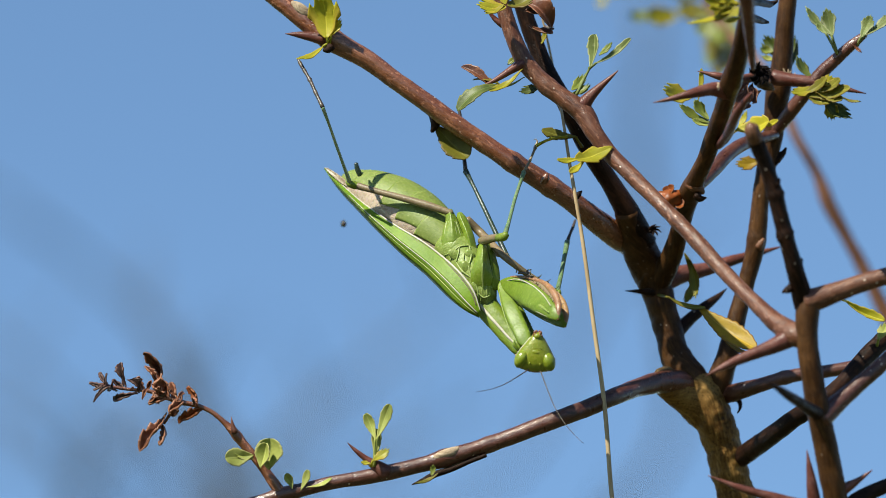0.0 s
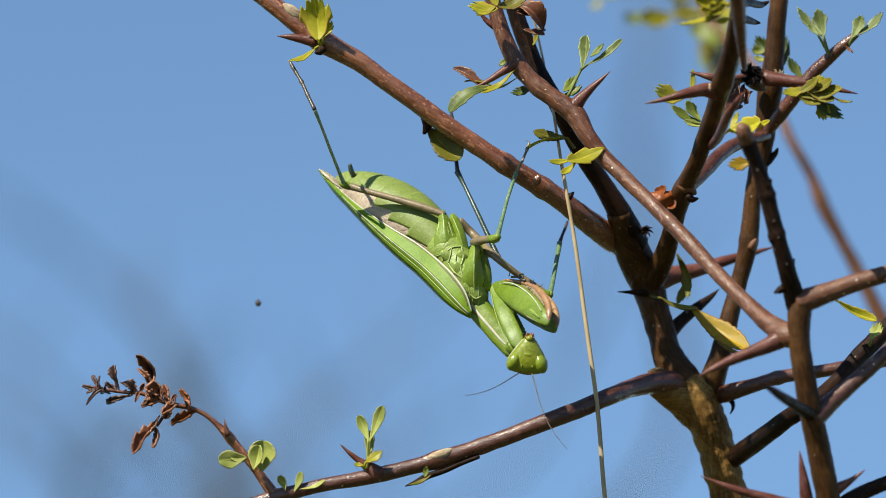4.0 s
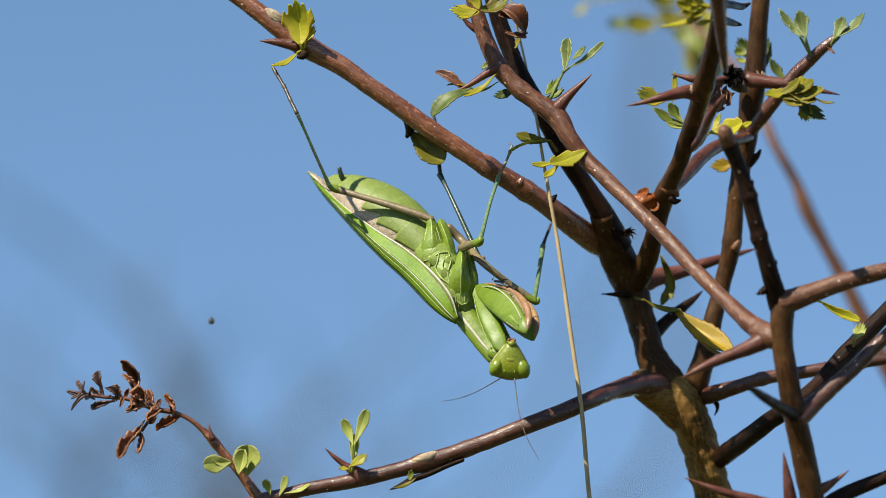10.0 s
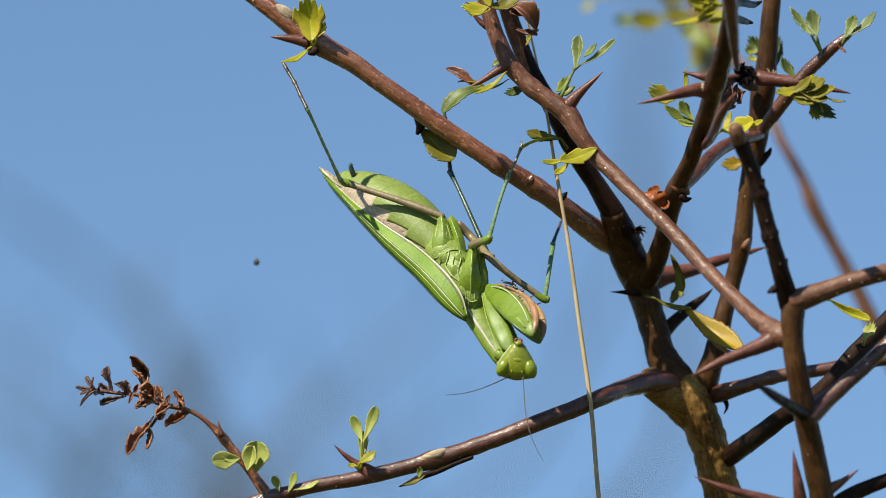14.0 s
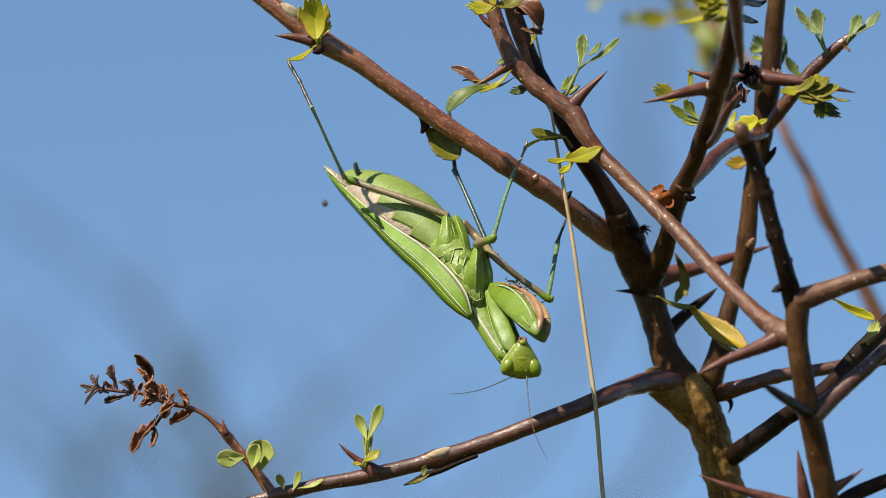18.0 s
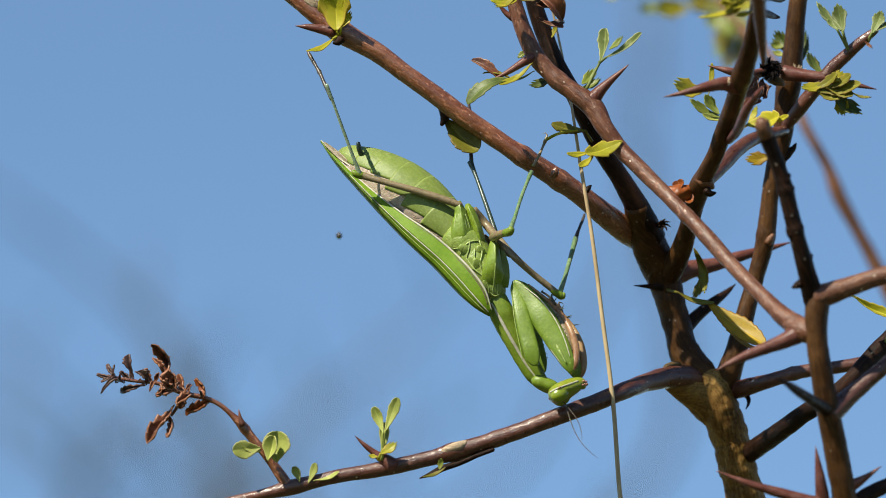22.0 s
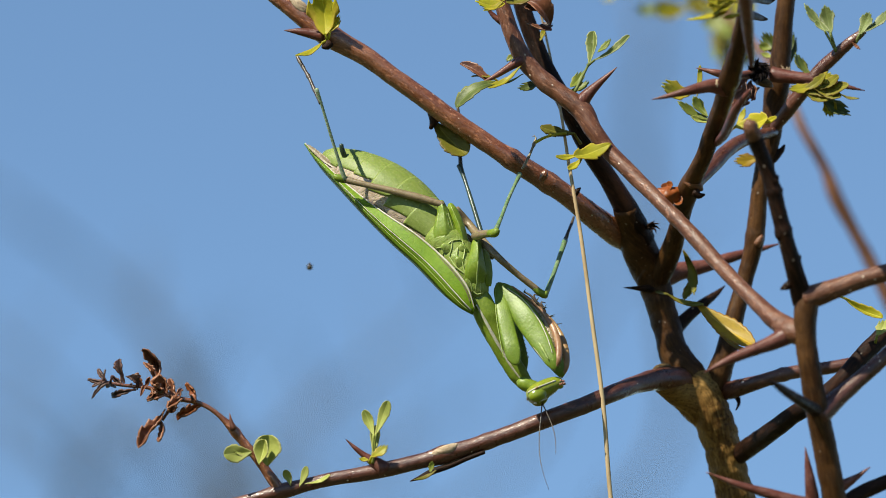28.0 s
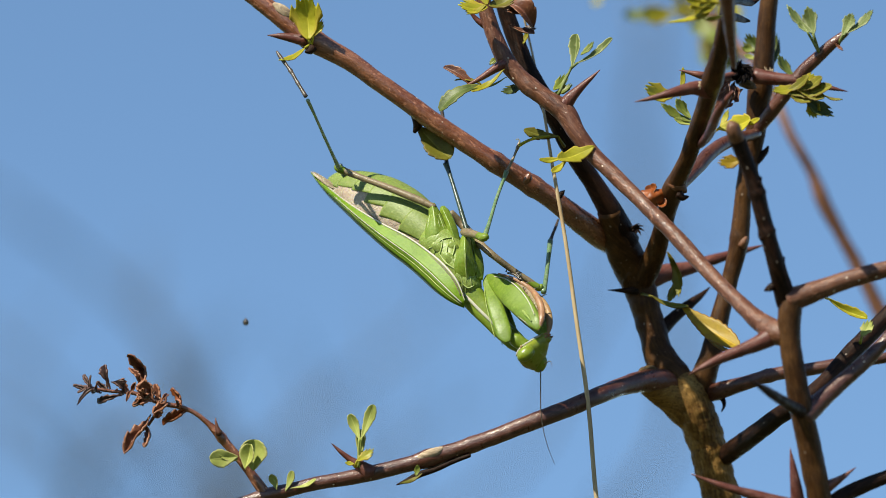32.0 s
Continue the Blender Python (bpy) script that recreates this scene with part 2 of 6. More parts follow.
def curve(rows, step):
    """A smooth line through rows of equal length, resampled about every step of the first two columns."""
    a = np.array([list(r) for r in rows], dtype=float)
    h = np.maximum(np.linalg.norm(np.diff(a[:, :2], axis=0), axis=1), 1e-6)
    slope = np.diff(a, axis=0) / h[:, None]
    tan = np.zeros_like(a)
    tan[0], tan[-1] = slope[0], slope[-1]
    for i in range(1, len(a) - 1):
        tan[i] = (slope[i - 1] * h[i] + slope[i] * h[i - 1]) / (h[i] + h[i - 1])
    out = []
    for i in range(len(a) - 1):
        n = max(1, int(h[i] / step))
        for j in range(n):
            t = j / n
            out.append(a[i] * (2 * t ** 3 - 3 * t * t + 1) + tan[i] * h[i] * (t ** 3 - 2 * t * t + t)
                       + a[i + 1] * (3 * t * t - 2 * t ** 3) + tan[i + 1] * h[i] * (t ** 3 - t * t))
    out.append(a[-1])
    return np.array(out)


def tube(rows, seg=14, step=6.0, rough=0.05, flat=1.0, knots=(), seed=0, square=1.0):
    """A tapered round limb through rows (u, v, d, r). knots: (share of length, swelling, spread)."""
    c = curve(rows, step)
    pts = [spot(*r[:3]) for r in c]
    n = len(pts)
    verts, faces, uvs = [], [], []
    run = 0.0
    shift = (seed * 0.013 + rows[0][0] * 0.0007) % 1.0
    for i, p in enumerate(pts):
        x = (pts[min(i + 1, n - 1)] - pts[max(i - 1, 0)]).normalized()
        side = x.cross(Vector((0, -1, 0)))
        side = side.normalized() if side.length > 1e-4 else Vector((0, 0, 1))
        front = side.cross(x)
        s = i / (n - 1)
        run += (p - pts[i - 1]).length if i else 0.0
        grow = 1 + sum(k[1] * math.exp(-((s - k[0]) / k[2]) ** 2) for k in knots)
        r = max(c[i][3], 0.15) * STEP * grow
        for j in range(seg):
            a = 2 * math.pi * j / seg
            sa, ca = [math.copysign(abs(x) ** square, x) for x in (math.sin(a), math.cos(a))]
            q = p + side * (sa * r) - front * (ca * r * flat)
            if rough:
                k = noise.noise(q * 260 + Vector((seed, 0, 0))) + 0.6 * noise.noise(q * 700)
                q = p + (q - p) * (1 + rough * k)
            verts.append(q)
            uvs.append((run + shift, a * r + shift))
    for i in range(n - 1):
        for j in range(seg):
            k = (j + 1) % seg
            faces.append((i * seg + j, (i + 1) * seg + j, (i + 1) * seg + k, i * seg + k))
    for end, ring in ((0, list(range(seg))), (n - 1, [(n - 1) * seg + j for j in range(seg)][::-1])):
        verts.append(pts[end] + (pts[end] - pts[1 if end == 0 else n - 2]).normalized() * c[end][3] * STEP * 0.5)
        uvs.append(uvs[ring[0]])
        k = len(verts) - 1
        for j in range(seg):
            faces.append((ring[j], ring[(j + 1) % seg], k))
    return verts, faces, uvs


def sheet(grid, thick, uv=None):
    """A thin curved plate over a grid of points."""
    n, m = len(grid), len(grid[0])
    verts, uvs = [], []
    for lay in (0.5, -0.5):
        for i in range(n):
            for j in range(m):
                du = grid[min(i + 1, n - 1)][j] - grid[max(i - 1, 0)][j]
                dv = grid[i][min(j + 1, m - 1)] - grid[i][max(j - 1, 0)]
                nn = du.cross(dv)
                nn = nn.normalized() if nn.length > 1e-12 else Vector((0, -1, 0))
                verts.append(grid[i][j] + nn * thick * lay)
                uvs.append(uv[i][j] if uv else (i / (n - 1), 2 * j / (m - 1) - 1))
    faces = []
    o = n * m
    for i in range(n - 1):
        for j in range(m - 1):
            a, b, c, e = i * m + j, i * m + j + 1, (i + 1) * m + j + 1, (i + 1) * m + j
            faces += [(a, e, c, b), (o + a, o + b, o + c, o + e)]
    rim = [j for j in range(m)] + [i * m + m - 1 for i in range(1, n)] + [(n - 1) * m + j for j in range(m - 2, -1, -1)] + [i * m for i in range(n - 2, 0, -1)]
    for a, b in zip(rim, rim[1:] + rim[:1]):
        faces.append((a, b, o + b, o + a))
    return verts, faces, uvs


def ball(centre, rx, ry, rz, seg=16, rings=10, turn=None):
    verts, faces = [], []
    for i in range(rings + 1):
        a = math.pi * i / rings
        for j in range(seg):
            b = 2 * math.pi * j / seg
            q = Vector((rx * math.sin(a) * math.cos(b), ry * math.sin(a) * math.sin(b), rz * math.cos(a)))
            if turn is not None:
                q = turn @ q
            verts.append(centre + q)
    for i in range(rings):
        for j in range(seg):
            k = (j + 1) % seg
            faces.append((i * seg + j, (i + 1) * seg + j, (i + 1) * seg + k, i * seg + k))
    return verts, faces


SUN_SIDE = Vector((-0.58, -0.40, 1.0)).normalized()


def leaf_mesh(base, tip, width, roll=0.0, fold=0.14, curl=0.12, lobes=3, cut=0.45, broad=0.62, thick=0.00018, seed=0, fan=None):
    """A leaf from base to tip (u, v, d). roll tips its face towards the light, fold closes it along the rib, curl bends the rib.
    fan: a wedge with a toothed end, as hawthorn has; else an oval with a toothed edge."""
    rng = random.Random(seed * 7 + int(base[0] * 3 + tip[1]))
    a, b = spot(*base), spot(*tip)
    x = (b - a)
    length = x.length
    x = x.normalized()
    side = x.cross(Vector((0, -1, 0))).normalized()
    up = side.cross(x)
    best = max((Matrix.Rotation(radians(q), 3, x) for q in (roll, -roll)), key=lambda r: (r @ up).dot(SUN_SIDE))
    side, up = best @ side, best @ up
    fan = lobes <= 3.5 and cut > 0.12 if fan is None else fan
    n, m = (26, 41) if fan else (44, 11)
    w = width * STEP / 2
    skew, tone = rng.uniform(-0.12, 0.12), rng.uniform(0, 6.28)
    grid = []
    for i in range(n):
        s = i / (n - 1)
        env = (s ** 0.9 / broad ** 0.9 if s < broad else math.sqrt(max(0.0, 1 - ((s - broad) / (1 - broad)) ** 2)))
        env = max(0.04 if s < 0.5 else 0.0, min(1.0, env))
        row = []
        for j in range(m):
            c = 2 * j / (m - 1) - 1
            sg = 1 if c > 0 else -1
            if fan:
                ph = (abs(c) * 2.5 + 0.5 + skew) % 1.0
                notch = 0.5 - 0.5 * math.cos(2 * math.pi * ph)
                fine = 0.5 - 0.5 * math.cos(2 * math.pi * (abs(c) * 6.5 + 0.3))
                reach = 1 - 0.30 * abs(c) ** 1.6 - cut * 0.62 * (1 - notch) * (0.35 + 0.65 * abs(c)) - 0.05 * (1 - fine)
                edge = 0.06 + 0.94 * s ** 0.85 * (1 + 0.12 * math.sin(7 * s))
                far = s * reach * length
                off = c * edge * w * (1.0 - 0.1 * s)
            else:
                saw = (s * lobes + 0.18 * sg + 0.1 * rng.random()) % 1.0
                edge = env * (1 - cut * (saw ** 1.3) - 0.12 * cut * ((s * lobes * 3.3) % 1.0))
                far = s * length - abs(c) * 0.08 * length * (1 - s)
                off = c * edge * w
            lift = abs(off) * math.sin(fold * 2) + 0.06 * w * math.sin(5 * far / length + 3 * off / w + tone)
            run = min(1.0, max(0.0, far / length))
            bend = curl * length * (math.sin(math.pi * run) - 0.4 * run * run)
            row.append(a + x * far + side * (off * math.cos(fold)) + up * (lift - bend))
        grid.append(row)
    return sheet(grid, thick)


def leaf(parent, base, tip, width, mat, label="", stalk=None, name="leaf", crumple=0.0, lobed=0, **more):
    """Leaves lean so that their upper face meets the sun. stalk: the point where its stalk leaves the branch.
    lobed: pairs of side lobes, as grown hawthorn leaves have. crumple: how far a dry leaf is crumpled."""
    tip = (tip[0], tip[1], tip[2] + 0.4 * (tip[1] - base[1]) * STEP * 1000)
    if lobed:
        more.update(fan=False, lobes=4, cut=0.22, broad=0.6)
        b, e = Vector(base), Vector(tip)
        rib, across = e - b, Vector((-(e - b)[1], (e - b)[0], 0)).normalized()
        blades = [leaf_mesh(base, tip, width * 0.66, **more)]
        for k in range(lobed):
            f = 0.12 + 0.5 * k / lobed
            for sg in (-1, 1):
                end = b + rib * (f + 0.46) + across * sg * width * (0.50 - 0.10 * k)
                blades.append(leaf_mesh(tuple(b + rib * f), tuple(end), width * 0.52, **more))
        g = merge(*blades)
    else:
        g = leaf_mesh(base, tip, width, **more)
    if crumple:
        k = crumple * width * STEP
        g = ([q + noise.noise_vector(q * 330) * k + noise.noise_vector(q * 900) * k * 0.45 for q in g[0]], *g[1:])
    if stalk:
        mid = [(p + q) / 2 for p, q in zip(stalk, base)]
        g = merge(g, tube([(*stalk, 3.2), (*mid, 2.4), (*base, 2.2)], 7, 6, 0.02))
    return part(name, g, mat, parent, label)


def thorn(parent, rows, label="", mat=None):
    return part("thorn", tube(rows, 12, 6, 0.04, seed=rows[0][0]), mat or THORN, parent, label)


# ---- ground ----
def soil():
    n = Nodes("dry_meadow_soil", 0.9, 0.2)
    c = n.ramp(n.noise(1.6, 6), [(0.3, (0.03, 0.04, 0.012)), (0.55, (0.055, 0.06, 0.02)), (0.75, (0.09, 0.08, 0.035))])
    c = n.mix(n.noise(30, 4), c, n.ramp(n.noise(55, 5), [(0.35, (0.025, 0.035, 0.01)), (0.65, (0.10, 0.09, 0.04))]))
    n.colour(c)
    n.bump(n.noise(25, 6), 0.7, 0.03)
    return n.m


def build_ground():
    verts, faces = [(0.0, 0.0, 0.0)], []
    rings = [0.4, 0.9, 1.6, 2.6, 4.5, 8, 16, 40, 120, 400, 1500, 4000]
    seg = 40
    for r in rings:
        for j in range(seg):
            a = 2 * math.pi * j / seg
            x, y = r * math.cos(a), 1.6 + r * math.sin(a)
            h = 0.03 * noise.noise(Vector((x, y, 0)) * 1.3) if r < 10 else 0.0
            verts.append((x, y, h if r > 0.5 else 0.0))
    verts[0] = (0.0, 1.6, 0.0)
    for j in range(seg):
        faces.append((0, 1 + j, 1 + (j + 1) % seg))
        for i in range(len(rings) - 1):
            a, b = 1 + i * seg, 1 + (i + 1) * seg
            faces.append((a + j, b + j, b + (j + 1) % seg, a + (j + 1) % seg))
    tagged(part("ground", (verts, faces), soil()), "dry meadow ground of soil and short grass", "ground", kind="structure")


build_ground()


# ---- the shrub that the mantis hangs in ----
def down(u, v, d, height):
    """The plan place (u, v, d) of what stands straight below that place, at a height over the ground."""
    w = PLAN @ spot(u, v, d)
    w.z = height
    q = PLAN.inverted() @ w
    dd = -q.y * 1000
    k = STEP * (1 - dd / 1000 / REACH)
    return 784 + q.x / k, 441 - q.z / k, dd


def build_shrub():
    root = new("hawthorn_shrub")
    root.matrix_world = PLAN
    tagged(root, "spiny hawthorn shrub with red-brown twigs and sparse yellowing leaves", "shrub")

    def branch(rows, mat=BARK_RED, label="", **more):
        return part("branch", tube(rows, **more), mat, root, label)

    # the old stem, down to its foot
    trunk = part("trunk", tube([
        (*down(1330, 900, -34, -0.03), 150), (*down(1330, 900, -34, 0.02), 120), (*down(1330, 900, -34, 0.25), 96), (*down(1330, 900, -34, 0.75), 74), (*down(1330, 900, -34, 1.3), 52),
        (1318, 980, -26, 36), (1301, 870, -22.5, 33.5), (1289, 825, -21.3, 33.5), (1275, 775, -20, 34), (1258, 732, -18.5, 36), (1240, 698, -18, 37), (1222, 670, -18.5, 28), (1206, 640, -20, 17)],
        36, 3, 0.12, knots=((0.965, 0.05, 0.008),)), BARK_OLD, root, "olive-brown ribbed old stem")
    # The old stem goes on; the overhead twig's shade is put into darker bark.
    part("trunk", tube([(1279, 785, -24, 22), (1269, 755, -22, 26), (1250, 718, -19.5, 29), (1222, 676, -18.2, 33),
        (1196, 632, -18.5, 28), (1184, 590, -19, 26), (1172, 545, -19.5, 27), (1160, 505, -20, 30), (1142, 462, -18, 33), (1120, 415, -14, 27), (1108, 375, -10, 21)],
        30, 3, 0.08, seed=5), BARK_BROWN, root, "red-brown upper stem, darkened for shade")
    part("collar", tube([(1275, 782, -20.5, 18), (1260, 752, -19.5, 27), (1238, 724, -18.5, 33), (1210, 701, -15.8, 29), (1186, 690, -12, 22), (1170, 684, -8.5, 14), (1160, 682, -6.5, 6)], 24, 3, 0.09, seed=8), BARK_OLD, trunk, "swollen collar where the low twig leaves the stem")
    part("bark_scar", tube([(1156, 668, -4.6, 2), (1162, 660, -6.2, 4), (1171, 656, -8, 5.5), (1184, 655, -10, 5.5), (1194, 661, -11, 2)], 14, 2.5, 0.4, flat=0.8), BARK_CALLUS, trunk, "pale cracked callus on the stem")
    for u, v, d, lean, size in ((1262, 770, -16.4, 20, 9), (1281, 800, -16.7, 15, 11), (1274, 842, -18.2, 8, 8), (1292, 852, -18.0, 12, 12), (1252, 750, -16.0, 30, 7), (1286, 772, -16.3, 16, 8), (1298, 826, -17.6, 10, 9)):
        a = radians(lean)
        part("bark_ridge", tube([(u - size * math.sin(a), v - size * math.cos(a) * 1.6, d - 0.5, 1.5), (u, v, d + 0.1, 4.5), (u + size * math.sin(a), v + size * math.cos(a) * 1.6, d - 0.4, 1.5)], 8, 3, 0.3, flat=0.5), BARK_OLD, trunk)
    part("bark_scar", tube([(1136, 508, -18, 6), (1140, 495, -17, 9), (1146, 482, -15.5, 6)], 10, 4, 0.25), BARK_BROWN, trunk)

    # the reddish twig overhead that the mantis holds
    upper = branch([(330, -118, -4, 11), (420, -52, -3, 14), (495, 2, -2, 16), (545, 42, -1, 17), (600, 78, 0, 19), (650, 106, 0, 17.5), (700, 143, 0, 16.5), (760, 186, 0, 17), (800, 216, 0, 17.5), (850, 250, 0, 17),
                    (900, 283, 0, 17.5), (955, 318, -2, 19), (1010, 355, -5, 19), (1055, 391, -9, 21.5), (1085, 414, -13.5, 23), (1112, 436, -19, 18), (1135, 455, -25, 10)],
                   label="smooth red-brown twig with pale dots", knots=((0.32, 0.18, 0.02), (0.72, 0.12, 0.012), (0.8, 0.08, 0.01)))
    part("bark_scar", tube([(516, 4, 0.2, 3), (527, 11, 0.45, 8), (541, 22, 0.45, 8), (553, 32, 0.1, 2)], 14, 3, 0.12, flat=0.4), BARK_PALE, upper, "pale worn scar on the twig")
    thorn(upper, [(575, 70, 1, 13), (555, 66, 1, 9.5), (530, 62, 1, 6), (505, 60, 1, 0.6)])
    part("bud", tube([(585, 82, 3, 9), (580, 88, 3.5, 7), (572, 90, 4, 2)], 10, 3, 0.1), BARK_SHADED_DARK, upper)
    part("bud", tube([(960, 325, 1.2, 6), (966, 314, 1.8, 7), (968, 306, 1.5, 2)], 10, 3, 0.1), BARK_RED, upper)
    part("bud", tube([(1020, 350, 0, 5), (1026, 342, 0, 4), (1030, 338, 0, 1)], 8, 3, 0.1), BARK_SHADED_DARK, upper)
    leaf(upper, (578, 68, 4), (570, -15, 9), 64, LEAF_LIME, roll=12, stalk=(583, 80, 3), seed=1, lobes=2.2, cut=0.35)
    leaf(upper, (586, 62, 4), (603, 32, 5), 20, LEAF_LIME, roll=-25, stalk=(583, 78, 3), seed=2)
    leaf(upper, (572, 82, 4), (524, 107, 8), 17, LEAF_LIME, roll=50, stalk=(583, 76, 3), seed=3, cut=0.25)
    leaf(upper, (772, 226, -3), (828, 281, -3), 56, LEAF_OLIVE, roll=20, stalk=(768, 205, -1), seed=4, lobes=6, cut=0.14, broad=0.6, curl=0.02, fan=False)
    thorn(upper, [(772, 205, -1, 14), (770, 222, -1, 8), (764, 234, -1, 3)], mat=BARK_SHADED_DARK)

    # the dark limb behind, rising from the stem; its shade is in the colour
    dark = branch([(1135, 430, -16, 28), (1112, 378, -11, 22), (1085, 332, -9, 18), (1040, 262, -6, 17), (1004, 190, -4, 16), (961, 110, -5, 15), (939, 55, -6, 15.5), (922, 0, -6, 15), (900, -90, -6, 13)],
                  BARK_SHADED_DARK, "brown limb with its shade in the dark bark colour")
    leaf(dark, (955, 52, 1), (982, 50, 1), 18, LEAF_BLACK, "curled withered black leaf", seed=5, roll=40)
    leaf(dark, (925, 8, 2), (978, 46, 2), 46, LEAF_DRY, "curled withered brown leaf", seed=6, roll=35, fold=0.45, curl=-0.25, fan=False, lobes=4, cut=0.12)
    leaf(dark, (930, 20, 3), (968, 18, 3), 30, LEAF_DRY, seed=7, roll=-30, fold=0.5, fan=False, lobes=3, cut=0.1)
    leaf(dark, (935, 45, 3), (978, 62, 3), 20, LEAF_DRY, seed=8, roll=60, fold=0.4, fan=False, lobes=3, cut=0.1)
    leaf(dark, (958, 78, -4), (966, 50, -4), 10, LEAF_LIME, seed=9, roll=30)

    # the long twig in front, from the top down to the fork
    front = branch([(862, -95, 6, 11), (880, -30, 8, 13), (893, 20, 9, 14), (906, 60, 10, 14.5), (928, 108, 11, 16), (960, 145, 12, 15.5), (1000, 176, 13, 17), (1030, 198, 14, 19), (1052, 235, 16, 16), (1075, 268, 17, 15),
                    (1110, 303, 20, 14), (1160, 353, 25, 13), (1205, 398, 30, 13), (1240, 435, 34, 14), (1290, 490, 41, 13), (1340, 540, 48, 14), (1375, 572, 53, 17), (1405, 592, 56, 20)],
                   mat=BARK_DULL, label="long greyish red-brown twig with a thorn", knots=((0.31, 0.14, 0.015), (0.68, 0.12, 0.008)))
    thorn(front, [(1030, 190, 14, 15), (1042, 174, 14.5, 11), (1062, 154, 15, 6.5), (1080, 138, 15, 3.5), (1094, 125, 15, 0.6)], "sharp pink-brown thorn")
    thorn(front, [(925, 112, 12, 10), (905, 124, 13, 7), (880, 140, 14, 4.5), (848, 156, 14, 0.8)])
    thorn(front, [(890, 45, 9, 6), (878, 36, 9, 5), (868, 25, 9, 3), (862, 18, 9, 1)])
    leaf(front, (886, 152, 14), (808, 192, 15), 36, LEAF_DEEP, roll=45, seed=10, lobes=6, cut=0.16, curl=-0.14, broad=0.7, fan=False)
    leaf(front, (921, 126, 14), (866, 164, 14.5), 18, LEAF_LIME, roll=50, seed=11, lobes=4, cut=0.2, fan=False, broad=0.6)
    leaf(front, (925, 138, 12), (872, 156, 12), 9, LEAF_GREEN, roll=70, seed=12, cut=0.1)
    leaf(front, (874, 158, 12), (817, 116, 12), 23, LEAF_DRY, "folded withered brown leaf", roll=30, stalk=(880, 158, 13), seed=13, curl=-0.1, fold=0.4, fan=False, lobes=6, cut=0.14, broad=0.55)
    leaf(front, (885, 150, 12), (835, 140, 12), 12, LEAF_OLIVE, roll=60, seed=15, curl=-0.1)
    leaf(front, (958, 152, 9), (918, 163, 8), 22, LEAF_DEEP, roll=40, seed=16, stalk=(962, 148, 9))
    leaf(front, (912, 100, 7), (898, 115, 6), 12, LEAF_GREEN, roll=30, seed=17)
    leaf(front, (896, 12, 16), (842, 10, 18), 36, LEAF_LIME, roll=45, seed=18)
    leaf(front, (892, 8, 16), (858, 26, 18), 14, LEAF_LIME, roll=45, seed=19)
    leaf(front, (898, 10, 14), (950, -8, 14), 34, LEAF_OLIVE, roll=40, seed=20)
    leaf(front, (895, 8, 14), (880, -30, 16), 26, LEAF_LIME, roll=10, seed=21)
    leaf(front, (1045, 118, 12), (1054, 62, 12), 28, LEAF_DOWNY, roll=35, stalk=(1020, 168, 13), seed=22, lobes=5, cut=0.14, fan=False, fold=0.45)
    leaf(front, (1055, 112, 12), (1118, 71, 13), 19, LEAF_DOWNY, roll=45, seed=23, lobes=5, cut=0.12, fan=False, fold=0.45, stalk=(1042, 122, 12))
    leaf(front, (1060, 98, 12), (1084, 74, 12), 12, LEAF_GREEN, roll=30, seed=24)
    leaf(front, (1012, 160, 12), (1037, 130, 11), 20, LEAF_GREEN, roll=20, seed=25)
    leaf(front, (1010, 168, 12), (1046, 150, 12), 20, LEAF_GREEN, roll=50, seed=26)
    leaf(front, (1080, 262, 19), (1018, 284, 22), 38, LEAF_LIME, "bright yellow-green lobed leaf", roll=32, seed=27, lobes=2.4, cut=0.28, broad=0.42, fan=False, stalk=(1085, 275, 17))
    leaf(front, (1030, 278, 21), (985, 285, 23), 13, LEAF_LIME, roll=35, seed=127, fan=False, lobes=2, cut=0.15)
    leaf(front, (1034, 284, 21), (1008, 307, 23), 15, LEAF_LIME, roll=25, seed=128, fan=False, lobes=2, cut=0.15)
    leaf(front, (1018, 242, 4), (958, 232, 4), 25, LEAF_OLIVE, roll=30, seed=28, lobes=4, cut=0.2, stalk=(1030, 260, 0))
    part("leaf_stalk", tube([(950, 258, 8, 3), (965, 250, 7, 2.5), (985, 244, 5, 2.5), (1005, 242, 4, 2)], 8, 4, 0.02), LEAF_LIME, front, "thin yellow leaf stalk")

    # the low twig, running out to its withered tip
    low = branch([(1252, 706, -22, 12), (1230, 688, -19, 20), (1200, 678, -14, 23), (1168, 677, -7, 20), (1130, 686, 1, 16.5), (1090, 701, 10, 15.5), (1040, 722, 15, 15.5), (1000, 737, 18, 15.2), (960, 752, 19, 15), (900, 775, 19, 14.5), (850, 792, 19, 14), (800, 808, 19, 15.5), (740, 824, 19, 13.5),
                  (690, 836, 19, 14), (640, 846, 19, 13), (590, 854, 19, 12), (540, 866, 19, 12), (500, 876, 19, 14), (460, 886, 19, 10), (380, 905, 17, 9), (300, 930, 15, 7)],
                 mat=BARK_PLUM, label="dark reddish low twig", knots=((0.42, 0.1, 0.012), (0.5, 0.16, 0.014)))
    part("bark_scar", tube([(762, 814, 19.9, 4), (782, 806, 20.2, 8), (803, 799, 20.2, 8), (816, 793, 19.6, 3)], 10, 4, 0.2), BARK_PALE, low, "pale flaking bark scar")
    thorn(low, [(684, 838, 20, 15), (668, 826, 20, 11), (650, 814, 20, 6), (632, 800, 20, 4), (615, 784, 20, 0.7)])
